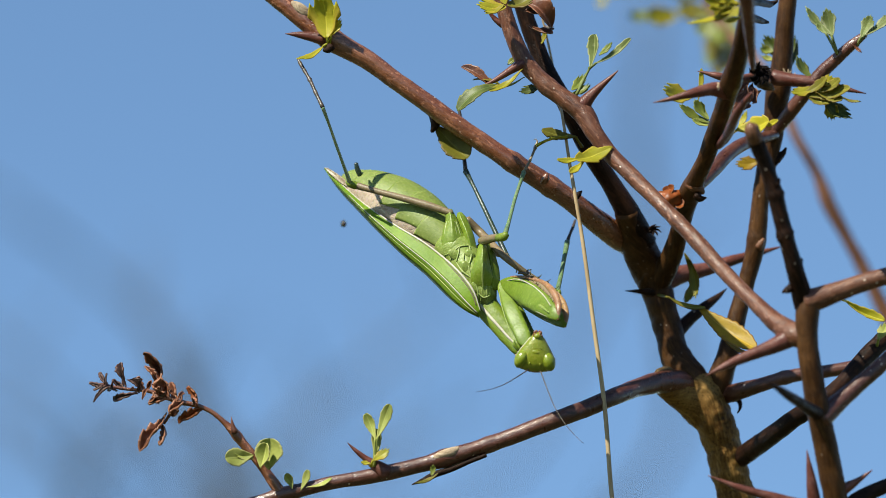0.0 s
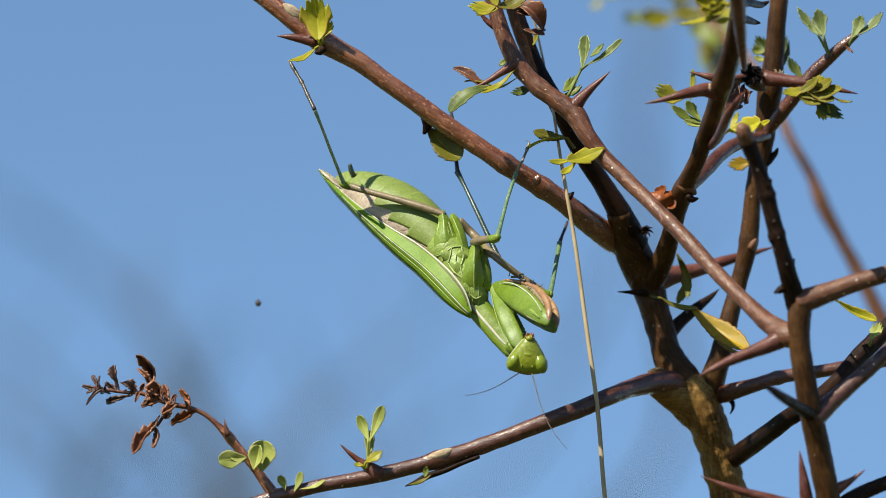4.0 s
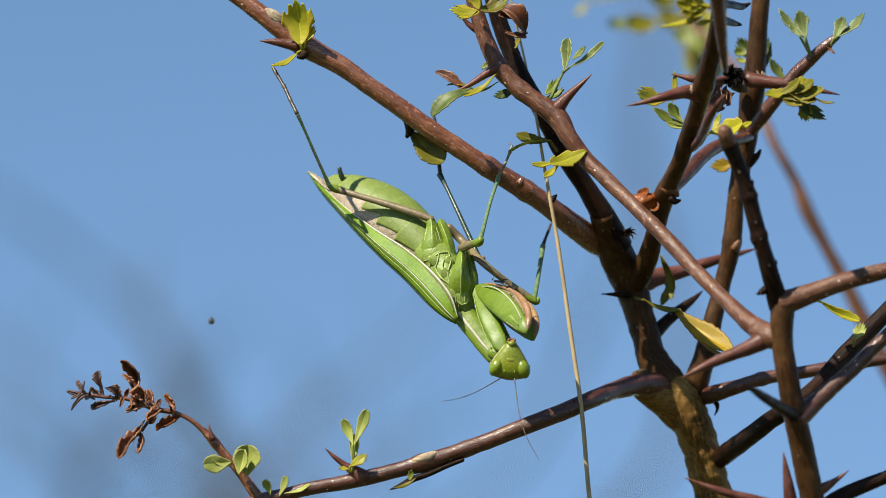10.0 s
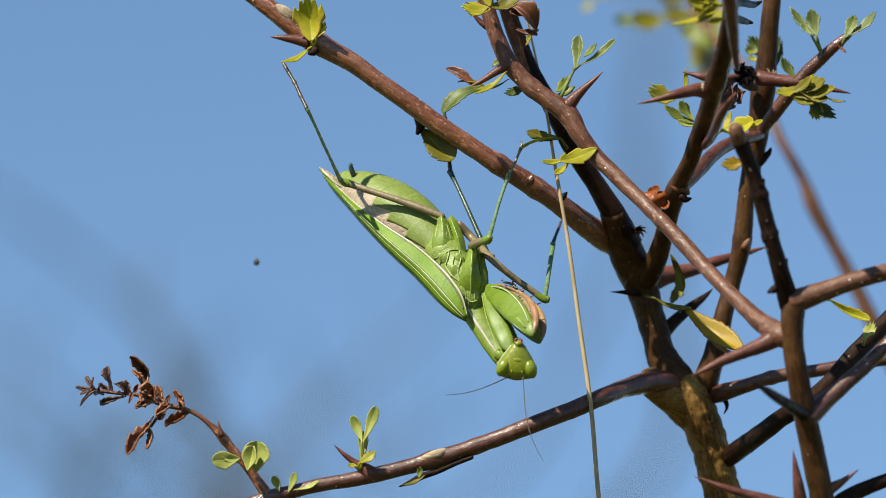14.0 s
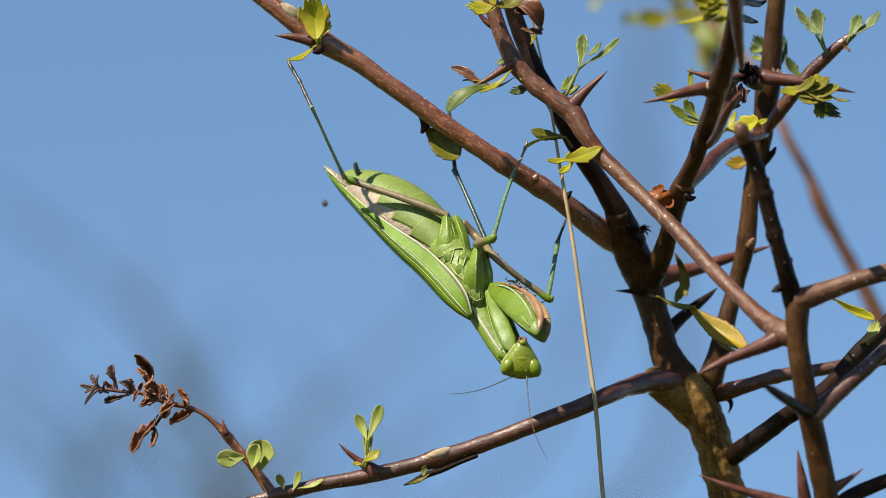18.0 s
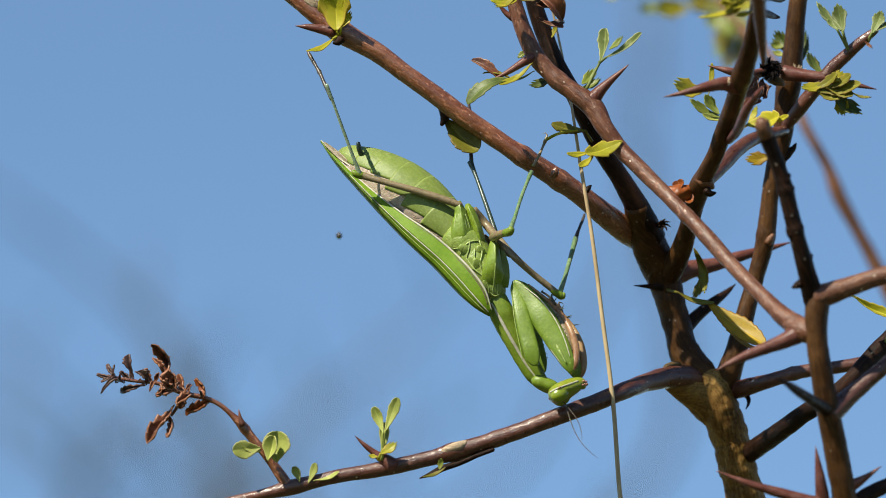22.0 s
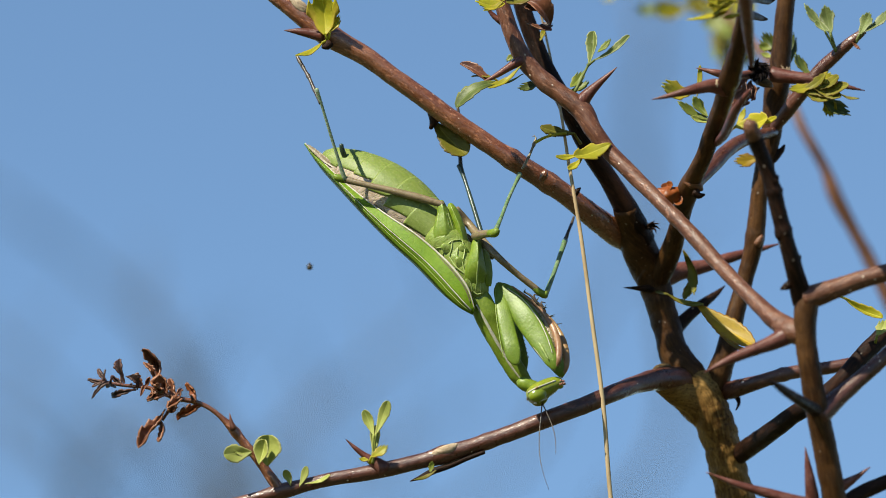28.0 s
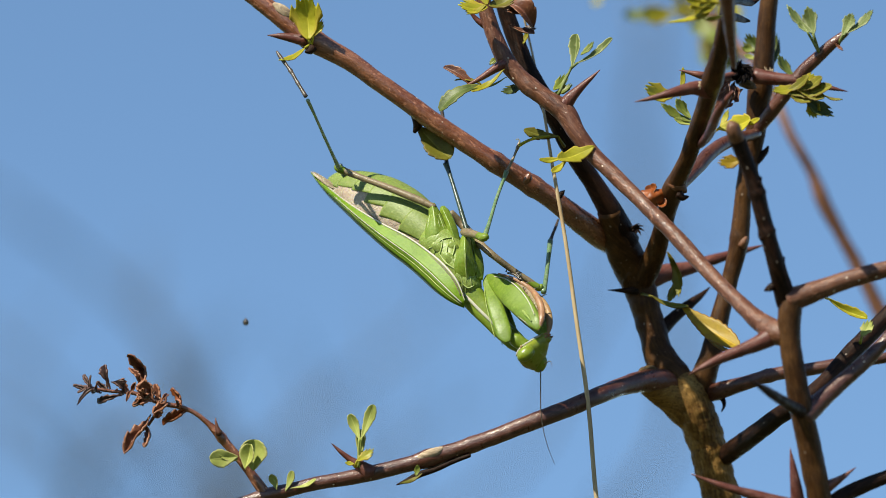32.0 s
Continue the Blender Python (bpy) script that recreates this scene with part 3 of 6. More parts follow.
    thorn(low, [(1110, 700, 6.7, 10), (1100, 696, 8.1, 6), (1085, 694, 9.9, 1)], mat=BARK_SHADED_DARK)
    spur = part("spur", tube([(860, 806, 20, 4), (828, 818, 20, 4.5), (795, 832, 20, 5.5), (770, 840, 20, 6), (750, 850, 20, 5), (729, 858, 20, 1)], 10, 5, 0.1), BARK_SHADED_DARK, low)
    leaf(low, (764, 842, 22), (768, 822, 23), 11, LEAF_GREEN, seed=30)
    leaf(low, (775, 838, 22), (735, 857, 22), 9, LEAF_OLIVE, seed=31, roll=50)
    leaf(low, (664, 776, 22), (647, 732, 23), 20, LEAF_PALE, "downy young leaf", roll=8, seed=32, stalk=(662, 826, 21), lobes=6, cut=0.12, broad=0.62, fan=False, fold=0.12)
    leaf(low, (668, 774, 22), (690, 716, 23), 22, LEAF_PALE, roll=5, seed=33, stalk=(662, 826, 21), lobes=6, cut=0.12, broad=0.68, fan=False, fold=0.14)
    leaf(low, (664, 812, 22.2), (667, 760, 22.4), 19, LEAF_PALE, roll=8, seed=132, lobes=4, cut=0.06, broad=0.7, fan=False, fold=0.16)
    leaf(low, (660, 815, 23), (690, 794, 23), 20, LEAF_LIME, roll=30, seed=34, stalk=(656, 826, 22))
    leaf(low, (655, 820, 23), (638, 818, 23), 9, LEAF_LIME, roll=30, seed=35)
    leaf(low, (533, 866, 21), (546, 832, 22), 15, LEAF_PALE, roll=25, seed=36, cut=0.05)
    leaf(low, (545, 862, 21), (588, 848, 22), 10, LEAF_PALE, roll=50, seed=37, cut=0.05)
    leaf(low, (517, 864, 21), (507, 838, 22), 17, LEAF_PALE, roll=25, seed=38, cut=0.05)

    tip = branch([(500, 876, 19, 11), (485, 856, 19, 10), (468, 832, 19, 8.5), (448, 806, 19, 8), (430, 785, 19, 8), (412, 763, 19, 8), (395, 746, 19, 5), (372, 728, 19, 4.2), (345, 717, 19, 4.5), (318, 712, 19, 5), (290, 702, 19, 4.2), (262, 692, 19, 3.6), (235, 690, 19, 3.2), (205, 686, 19, 3), (178, 680, 19, 2.6)],
                 BARK_RED, "thin pinkish twig with a withered tip", seg=10, knots=((0.33, 0.2, 0.02),))
    thorn(tip, [(416, 766, 20, 7), (412, 754, 20, 3.5), (409, 738, 20, 0.6)], mat=LEAF_DRY)
    leaf(tip, (476, 828, 22), (478, 776, 24), 54, LEAF_PALE, "cupped downy young leaf", roll=8, fold=0.3, seed=40, lobes=7, cut=0.06, broad=0.5, fan=False)
    leaf(tip, (462, 826, 23), (472, 784, 25), 34, LEAF_PALE, roll=-30, fold=0.4, seed=41, cut=0.06, lobes=6, broad=0.5, fan=False)
    leaf(tip, (446, 806, 21), (398, 812, 22), 36, LEAF_PALE, roll=15, fold=0.2, seed=42, cut=0.08, lobes=6, broad=0.55, fan=False)
    leaf(tip, (448, 812, 21), (412, 798, 22), 18, LEAF_PALE, roll=20, seed=43)
    rng = random.Random(4)
    for base, end, w, mat in (
            ((224, 682), (211, 640), 17, LEAF_BLACK), ((284, 678), (259, 622), 24, LEAF_DRY), ((278, 680), (258, 648), 14, LEAF_DRY),
            ((300, 704), (268, 682), 30, LEAF_DRY), ((312, 712), (304, 676), 16, LEAF_DRY), ((300, 706), (282, 672), 20, LEAF_DRY),
            ((296, 738), (248, 800), 30, LEAF_DRY), ((286, 746), (288, 788), 16, LEAF_DRY), ((348, 716), (334, 684), 17, LEAF_RUST)) + (
            ((358, 724), (314, 751), 22, LEAF_RUST), ((205, 692), (165, 708), 10, LEAF_BLACK), ((190, 686), (158, 678), 9, LEAF_BLACK),
            ((240, 696), (198, 708), 16, LEAF_BLACK), ((190, 684), (176, 660), 9, LEAF_BLACK), ((196, 684), (188, 662), 8, LEAF_BLACK),
            ((246, 692), (228, 672), 20, LEAF_BLACK), ((254, 690), (240, 668), 16, LEAF_DRY), ((300, 708), (262, 714), 16, LEAF_DRY),
            ((322, 714), (300, 728), 20, LEAF_DRY), ((180, 682), (166, 692), 8, LEAF_BLACK), ((222, 688), (200, 674), 11, LEAF_BLACK), ((312, 716), (306, 738), 18, LEAF_DRY)):
        leaf(tip, (*base, rng.uniform(18, 21)), (*end, rng.uniform(17, 23)), w * 1.15, mat, "shrivelled brown leaf", roll=rng.uniform(-50, 50), fold=0.75, curl=rng.uniform(-0.35, 0.35), seed=rng.randrange(999), cut=0.32, lobes=4.5, broad=0.5, thick=0.0004, fan=False, crumple=0.17, name="dry_leaf")
    for k in range(22):
        f = rng.random()
        u, v = (175 + 60 * f, 681 + 9 * f) if k < 9 else (258 + 70 * f, 691 + 22 * f)
        a, size = rng.uniform(0, 6.28), rng.uniform(7, 15) * (1 if k < 9 else 1.5)
        leaf(tip, (u, v, rng.uniform(18, 22)), (u + size * math.cos(a), v + size * math.sin(a), rng.uniform(16, 24)), size * 0.55, LEAF_BLACK if k < 12 else LEAF_DRY, roll=rng.uniform(-60, 60), fold=0.7, curl=rng.uniform(-0.3, 0.3), seed=k, cut=0.2, lobes=3, broad=0.5, fan=False, crumple=0.2, name="dry_bud")
    part("leaf_stalk", tube([(312, 714, 19, 3.5), (300, 735, 19, 3), (290, 750, 19, 2.5)], 8, 5, 0.1), LEAF_DRY, tip)

    # upright stem behind
    back = branch([(1262, 715, -19, 22), (1276, 665, -18.5, 23), (1287, 632, -18, 20), (1302, 570, -19, 17.5), (1321, 500, -20, 15.5), (1338, 430, -20, 17), (1346, 355, -20, 16), (1357, 292, -20, 17.5), (1368, 240, -20, 18.5), (1373, 190, -20, 20),
                   (1380, 140, -20, 20), (1386, 90, -20, 18), (1390, 40, -20, 17), (1394, 0, -20, 16), (1402, -110, -20, 13)], BARK_BROWN, "upright dark brown stem", knots=((0.36, 0.1, 0.012), (0.68, 0.15, 0.03)))
    part("bud", tube([(1341, 438, -18.6, 8), (1347, 430, -18.2, 7), (1352, 423, -18, 3)], 10, 3, 0.2), BARK_TAN, back)
    part("bud", tube([(1368, 288, -19.5, 9), (1378, 278, -19.5, 8), (1387, 270, -19.5, 5), (1391, 262, -19.5, 2)], 8, 3, 0.1), BARK_SHADED_DARK, back)
    frayed = []
    for k in range(16):
        u, v, lean = 1384 + rng.uniform(0, 20), 134 + rng.uniform(-5, 6), rng.uniform(-5, 5)
        frayed.append(tube([(u, v + 7, -17.2, 1.4), (u + lean * 0.4, v, -16.6, 1.8), (u + lean, v - 8, -16.4, 0.5)], 6, 3, 0.2, seed=k))
    part("bark_scar", merge(*frayed), BARK_PALE, back, "frayed pale scar")
    thorn(back, [(1368, 137, -14, 14), (1400, 142, -13, 12), (1440, 146, -12, 10), (1480, 154, -11, 6.5), (1510, 161, -10, 3.5), (1533, 166, -10, 0.6)], "long red-brown thorn")
    burr = [tube([(1346 + 8 * rng.uniform(-1, 1), 136 + 8 * rng.uniform(-1, 1), -12, 12), (1342 + 12 * rng.uniform(-1, 1), 134 + 13 * rng.uniform(-1, 1), rng.uniform(-10, -3), 8), (1343 + 13 * rng.uniform(-1, 1), 130 + 13 * rng.uniform(-1, 1), rng.uniform(-8, 0), 3)], 10, 3, 0.6, seed=q) for q in range(8)]
    for q in range(60):
        a, far = rng.uniform(0, 6.28), rng.uniform(13, 22)
        bu, bv, bd0 = 1345 + 10 * math.cos(a), 130 + 10 * math.sin(a), rng.uniform(-8, 4)
        burr.append(tube([(bu, bv, bd0, 4), (1345 + far * 0.8 * math.cos(a + 0.1), 130 + far * 0.8 * math.sin(a + 0.1), bd0 + 2, 1.8), (1345 + far * math.cos(a + 0.3), 130 + far * math.sin(a + 0.3), bd0 + 3, 0.4)], 6, 3, 0.3, seed=q))
    part("burr", merge(*burr), BURR, back, "black frayed burr of old spurs")
    part("bark_scar", tube([(1342, 152, -6, 4), (1352, 151, -5, 9), (1362, 154, -6, 7), (1368, 158, -8, 3)], 12, 3, 0.25), BARK_CALLUS, back, "golden knot below the burr")
    arm = branch([(1366, 240, -20, 10), (1395, 203, -15, 13), (1425, 165, -13, 13), (1455, 128, -12, 12), (1485, 100, -11, 11), (1512, 76, -10, 9), (1532, 60, -10, 6)], BARK_PLUM, "reddish side twig")
    for b, e, w, mat, roll, s in (
            ((1472, 62, -8), (1424, 12, -7), 20, LEAF_DOWNY, 35, 50), ((1472, 66, -8), (1462, 14, -7), 30, LEAF_DOWNY, -10, 51),
            ((1462, 60, -7), (1444, 42, -7), 12, LEAF_DOWNY, 30, 52), ((1524, 66, -8), (1542, 26, -7), 26, LEAF_DOWNY, 15, 53),
            ((1530, 62, -8), (1580, 22, -7), 22, LEAF_DOWNY, 45, 54)):
        leaf(arm, b, e, w, mat, "downy young leaf", roll=roll, seed=s, cut=0.15, lobes=2, stalk=(1482 if b[0] < 1500 else 1515, 96 if b[0] < 1500 else 84, -10))
    leaf(arm, (1510, 80, -9), (1526, 94, -9), 6, LEAF_DRY, seed=55, name="dry_leaf")
    for b, e, w, mat, roll, s in (
            ((1412, 166, -8), (1506, 158, -4), 46, LEAF_OLIVE, 38, 60), ((1440, 155, -8), (1398, 166, -6), 26, LEAF_LIME, 40, 61),
            ((1455, 150, -7), (1478, 138, -6), 26, LEAF_LIME, 20, 62), ((1455, 172, -9), (1508, 212, -8), 34, LEAF_DEEP, 35, 63),
            ((1462, 175, -10), (1478, 214, -9), 30, LEAF_LIME, 20, 64), ((1438, 140, -12), (1408, 100, -12), 28, LEAF_DEEP, 50, 65),
            ((1490, 172, -9), (1524, 181, -8), 10, LEAF_OLIVE, 60, 66), ((1475, 180, -9), (1485, 170, -8), 12, LEAF_GREEN, 30, 67)):
        leaf(back, b, e, w, mat, roll=roll, seed=s, cut=0.35, lobes=3, lobed=2 if w > 40 else 0)
    leaf(back, (1372, 98, -24), (1352, 62, -24), 30, LEAF_DEEP, seed=68, roll=20)
    leaf(back, (1368, 92, -24), (1344, 85, -24), 18, LEAF_GREEN, seed=69, roll=20)
    leaf(back, (1400, 118, -22), (1404, 58, -22), 22, LEAF_DEEP, seed=70, roll=20, broad=0.4)
    leaf(back, (1372, 106, -22), (1348, 100, -22), 14, LEAF_PALE, seed=71, roll=40)
    leaf(back, (1345, 285, -18), (1300, 292, -18), 30, LEAF_YELLOW, seed=72, roll=30)

    # second upright, nearer, with its large thorn
    near = branch([(1160, 508, -20, 24), (1185, 462, -14, 20), (1204, 405, -4, 16.5), (1216, 356, 5, 18), (1228, 325, 12, 17), (1245, 290, 20, 15), (1262, 245, 25, 16), (1278, 200, 33, 16), (1293, 150, 42, 17), (1307, 100, 50, 16), (1317, 50, 57, 14), (1324, 0, 63, 13), (1332, -110, 74, 11)],
                  BARK_BROWN, "dark brown upright branch", knots=((0.28, 0.15, 0.02), (0.6, 0.15, 0.02)))
    thorn(near, [(1288, 162, 40, 17), (1262, 158, 42, 12), (1235, 163, 44, 9.5), (1200, 172, 45, 5.5), (1175, 178, 45, 3), (1156, 182, 45, 0.6)], "stout pointed thorn")
    part("bark_scar", tube([(1272, 148, 42, 3), (1268, 158, 42.4, 7), (1272, 170, 41, 3)], 10, 3, 0.25), BARK_PALE, near)
    thorn(near, [(1338, 136, -6, 8), (1300, 142, 8, 9), (1275, 136, 14, 7), (1255, 131, 14, 4), (1234, 126, 14, 0.5)])
    thorn(near, [(1272, 258, 25, 7), (1286, 242, 36, 8.5), (1295, 222, 48, 8.5), (1306, 198, 56, 7.5), (1319, 179, 60, 5.5), (1331, 164, 62, 2)], "pinkish stub of a thorn")
    thorn(near, [(1333, 122, 62, 4), (1329, 85, 70, 8), (1325, 40, 80, 11), (1321, 0, 88, 13), (1316, -80, 98, 13)], "greyish pink twig end")
    leaf(near, (1226, 170, 26), (1170, 160, 30), 46, LEAF_LIME, roll=42, seed=80)
    leaf(near, (1236, 175, 16), (1242, 122, 16), 10, LEAF_LIME, roll=20, seed=81, cut=0.1)
    leaf(near, (1258, 218, 16), (1200, 185, 17), 22, LEAF_GREEN, roll=40, seed=82, stalk=(1268, 228, 18), cut=0.15)
    leaf(near, (1255, 212, 16), (1228, 176, 17), 22, LEAF_GREEN, roll=-20, seed=83, cut=0.15)
    leaf(near, (1258, 222, 16), (1224, 212, 17), 14, LEAF_PALE, roll=40, seed=84, cut=0.15)
    leaf(near, (1306, 230, 30), (1362, 215, 34), 40, LEAF_LIME, "bright lime leaf", roll=30, seed=85, stalk=(1296, 235, 22), fan=False, lobes=2.6, cut=0.22, broad=0.5)
    leaf(near, (1345, 222, 31), (1378, 214, 34), 12, LEAF_LIME, roll=30, seed=185, fan=False, lobes=2, cut=0.1)
    leaf(near, (1306, 228, 22), (1322, 195, 22), 12, LEAF_LIME, roll=30, seed=86)
    leaf(near, (1306, 2, 62), (1215, 45, 66), 16, LEAF_LIME, roll=55, seed=87, cut=0.2)
    leaf(near, (1312, 8, 62), (1245, 2, 66), 40, LEAF_LIME, roll=35, seed=88, lobed=2)
    leaf(near, (1295, 0, 62), (1262, 40, 62), 26, LEAF_LIME, roll=20, seed=89, cut=0.3)
    leaf(near, (1312, 30, 62), (1280, 38, 62), 10, LEAF_LIME, roll=20, seed=90)
    for k, (b, e, w) in enumerate((((1318, 160, 6), (1294, 206, 8), 30), ((1326, 150, 2), (1316, 196, 4), 28), ((1334, 148, 0), (1340, 182, 2), 24), ((1322, 150, 4), (1292, 168, 6), 26), ((1312, 178, 9), (1284, 216, 10), 20))):
        leaf(near, b, e, w, LEAF_DRY, "withered red-brown leaf below the burr", seed=91 + k, roll=20, fan=False, lobes=4, cut=0.25, fold=0.4, crumple=0.3, name="dry_leaf")
    thorn(near, [(1316, 28, 58, 8), (1338, 34, 44, 7), (1350, 38, 19, 5), (1360, 40, 18, 2)], mat=BARK_SHADED_DARK)
    thorn(near, [(1320, 4, 60, 8), (1345, 4, 44, 7), (1362, 8, 19, 6), (1376, 2, 18, 2)], mat=BARK_SHADED_DARK)

    # orange withered clump in the fork
    husk = ball(spot(1186, 352, 8), 27 * STEP, 22 * STEP, 22 * STEP, 40, 28, Matrix.Rotation(radians(-25), 3, "Y"))
    core = spot(1186, 352, 8)
    crumpled = [core + (q - core) * (1 + 0.26 * noise.noise(q * 420) - 0.30 * abs(noise.noise(q * 260 + Vector((3, 1, 2)))) + 0.08 * noise.noise(q * 1300)) for q in husk[0]]
    part("dry_leaf", (crumpled, husk[1], [(0.5, 0.5)] * len(crumpled)), LEAF_RUST, near, "crumpled rust-orange withered leaf")
    for k in range(3):
        a = 0.6 + k * 2.0
        leaf(near, (1186 + 6 * math.cos(a), 352 + 6 * math.sin(a), 10), (1186 + 28 * math.cos(a), 352 + 22 * math.sin(a), 9), 26, LEAF_RUST, roll=30, fold=0.3, curl=0.3, seed=100 + k, lobes=4, cut=0.12, fan=False, name="dry_leaf")
    part("bud", tube([(1232, 345, 14, 8), (1240, 352, 14, 6), (1250, 350, 14, 1.5)], 8, 3, 0.1), BARK_SHADED_DARK, near)
    part("bark_scar", tube([(1216, 326, 12.6, 6), (1226, 330, 13.6, 9), (1238, 334, 13.4, 8), (1244, 342, 12.5, 4)], 10, 3, 0.25), BARK_TAN, near)

    # cross twigs
    cross = branch([(1226, 342, 11, 9), (1262, 302, 4, 12.5), (1290, 272, -2, 13), (1318, 254, -8, 12), (1352, 244, -14, 11), (1372, 238, -18, 9)], BARK_PLUM, "reddish speckled cross twig")
    branch([(1165, 500, -22, 22), (1205, 486, -25, 17), (1245, 478, -27, 13), (1290, 463, -29, 10), (1340, 449, -31, 6.5), (1382, 437, -32, 1.0)], THORN, "long reddish spur")
    thorn(trunk, [(1196, 590, -20, 14), (1220, 566, -22, 11), (1250, 541, -24, 9), (1272, 524, -26, 5), (1286, 511, -27, 0.8)], mat=BARK_SHADED_DARK)
    thorn(trunk, [(1180, 520, -19, 12), (1155, 517, -17, 8), (1130, 516, -15, 4), (1106, 515, -14, 0.6)], mat=BARK_SHADED_DARK)
    leaf(trunk, (1240, 548, 2), (1338, 620, 8), 46, LEAF_YELLOW, "large golden yellow leaf", roll=22, seed=110, lobes=10, cut=0.13, broad=0.55, curl=0.05)
    leaf(trunk, (1252, 555, 0), (1341, 640, 5), 16, LEAF_YELLOW, roll=55, seed=111, cut=0.1)
    leaf(trunk, (1185, 527, 2), (1248, 548, 2), 18, LEAF_OLIVE, roll=55, seed=112, cut=0.1, stalk=(1165, 522, -17))
    leaf(trunk, (1212, 448, -14), (1234, 530, -14), 26, LEAF_OLIVE, "hanging olive leaf", roll=40, seed=113, lobes=3, cut=0.2)
    leaf(trunk, (1225, 500, -14), (1212, 540, -14), 18, LEAF_OLIVE, roll=30, seed=114)
    part("bark_scrap", tube([(1296, 703, -18, 5), (1309, 712, -17, 4.5), (1310, 722, -16, 3), (1305, 732, -16, 1)], 8, 3, 0.2), BARK_SHADED_DARK, trunk)
    for k in range(7):
        a = k * 0.9
        part("bark_scrap", tube([(1146, 408, -12, 4), (1158 + 7 * math.cos(a), 407 + 7 * math.sin(a), -11, 2), (1160 + 11 * math.cos(a + 0.3), 408 + 11 * math.sin(a + 0.3), -10, 0.6)], 6, 4, 0.2), BARK_SHADED_DARK, trunk)

    # the stem in the foreground with its forks
    fore = part("fore_stem", tube([(*down(1520, 990, 74, -0.03), 100), (*down(1520, 990, 74, 0.03), 82), (*down(1520, 990, 74, 0.7), 56), (1500, 990, 48, 25), (1480, 890, 54, 21), (1463, 800, 56, 21), (1447, 720, 58, 20), (1434, 645, 59, 18.5), (1428, 590, 59, 19), (1430, 545, 59, 20), (1436, 520, 59, 17)], 16, 6, 0.06,
                     knots=((0.62, 0.16, 0.03),)), BARK_BROWN, root, "brown foreground stem")
    joint = branch([(1432, 600, 58, 18), (1410, 594, 57, 21), (1393, 588, 55, 20), (1380, 575, 54, 16)], BARK_DULL, "swollen pinkish fork")
    thorn(joint, [(1400, 596, 56, 18), (1375, 610, 57, 14), (1345, 622, 58, 11), (1305, 638, 59, 8.5), (1275, 652, 60, 5), (1250, 665, 60, 0.8)], "long red-brown thorn")
    side = branch([(1425, 535, 59, 22), (1460, 524, 59, 19), (1500, 510, 59, 16.5), (1540, 497, 59, 15.5), (1580, 486, 59, 15), (1680, 465, 58, 12)], BARK_DULL, "reddish side twig")
    rise = branch([(1424, 540, 58, 19), (1412, 495, 61, 16), (1398, 445, 63, 14.5), (1384, 395, 64, 14), (1372, 345, 65, 14), (1356, 295, 66, 13), (1340, 255, 67, 14), (1330, 230, 68, 13)], BARK_SHADED_DARK, "dark twig with a broken end", knots=((0.4, 0.16, 0.015), (0.62, 0.18, 0.015)))
    part("broken_end", tube([(1338, 250, 68.2, 12), (1332, 236, 69.2, 14), (1328, 226, 69.6, 13), (1325, 219, 69.6, 6)], 12, 3, 0.2, seed=4), BARK_TAN, rise, "orange-brown broken end")
    for a in (((1372, 330, 66), (1380, 316, 66)), ((1384, 425, 64), (1374, 418, 64)), ((1412, 470, 62), (1420, 458, 62)), ((1400, 510, 61), (1384, 518, 61))):
        thorn(rise, [(*a[0], 8), (*[(p + q) / 2 for p, q in zip(*a)], 6), (*a[1], 1.5)], mat=BARK_SHADED_DARK)
    branch([(1256, 708, -26, 12), (1290, 698, -18, 16), (1345, 682, -12, 13), (1400, 666, -13, 12), (1460, 658, -14, 12), (1520, 648, -15, 11.5), (1580, 640, -16, 10), (1690, 625, -18, 8)], BARK_PLUM, "reddish speckled twig", knots=((0.3, 0.15, 0.015),))
    # Shade on this twig is put into its darker bark colour.
    branch([(1285, 828, -24, 18), (1325, 800, -16, 18), (1370, 768, 0, 17), (1410, 738, 8, 16), (1450, 715, 12, 16), (1490, 680, 8, 15), (1530, 635, 4, 16), (1575, 590, 0, 16), (1680, 480, -6, 13)], BARK_SHADED_DARK, "thick red-brown twig, darkened for shade")
    branch([(1450, 745, 58, 20), (1480, 716, 56, 16), (1515, 685, 54, 14), (1555, 650, 52, 13), (1600, 606, 50, 12), (1690, 520, 44, 10)], BARK_PLUM, "reddish twig")
    thorn(fore, [(1446, 732, 60, 12), (1422, 717, 70, 9.5), (1398, 702, 78, 8), (1378, 688, 84, 5.5), (1360, 678, 88, 1)], "dark blurred thorn", BARK_SHADED_DARK)
    thorn(fore, [(1440, 960, 54, 15), (1442, 905, 55, 13), (1437, 860, 56, 9.5), (1432, 825, 56, 5), (1428, 797, 56, 0.6)], "tall upright thorn")
    thorn(fore, [(1470, 905, 56, 14), (1420, 895, 56, 11), (1365, 880, 56, 9), (1310, 864, 56, 6), (1253, 842, 56, 0.8)], "long low thorn")
    thorn(fore, [(1468, 882, 54, 13), (1490, 868, 54, 11), (1515, 853, 54, 6), (1544, 832, 54, 0.6)])
    branch([(1480, 930, 54, 15), (1510, 890, 52, 14), (1545, 870, 50, 13), (1590, 852, 48, 12), (1690, 815, 44, 9)], BARK_SHADED_DARK, "dark low twig")
    leaf(side, (1498, 534, 8), (1564, 570, 6), 24, LEAF_LIME, roll=30, seed=120, lobes=5, cut=0.16, fan=False, fold=0.5, stalk=(1478, 525, 54))
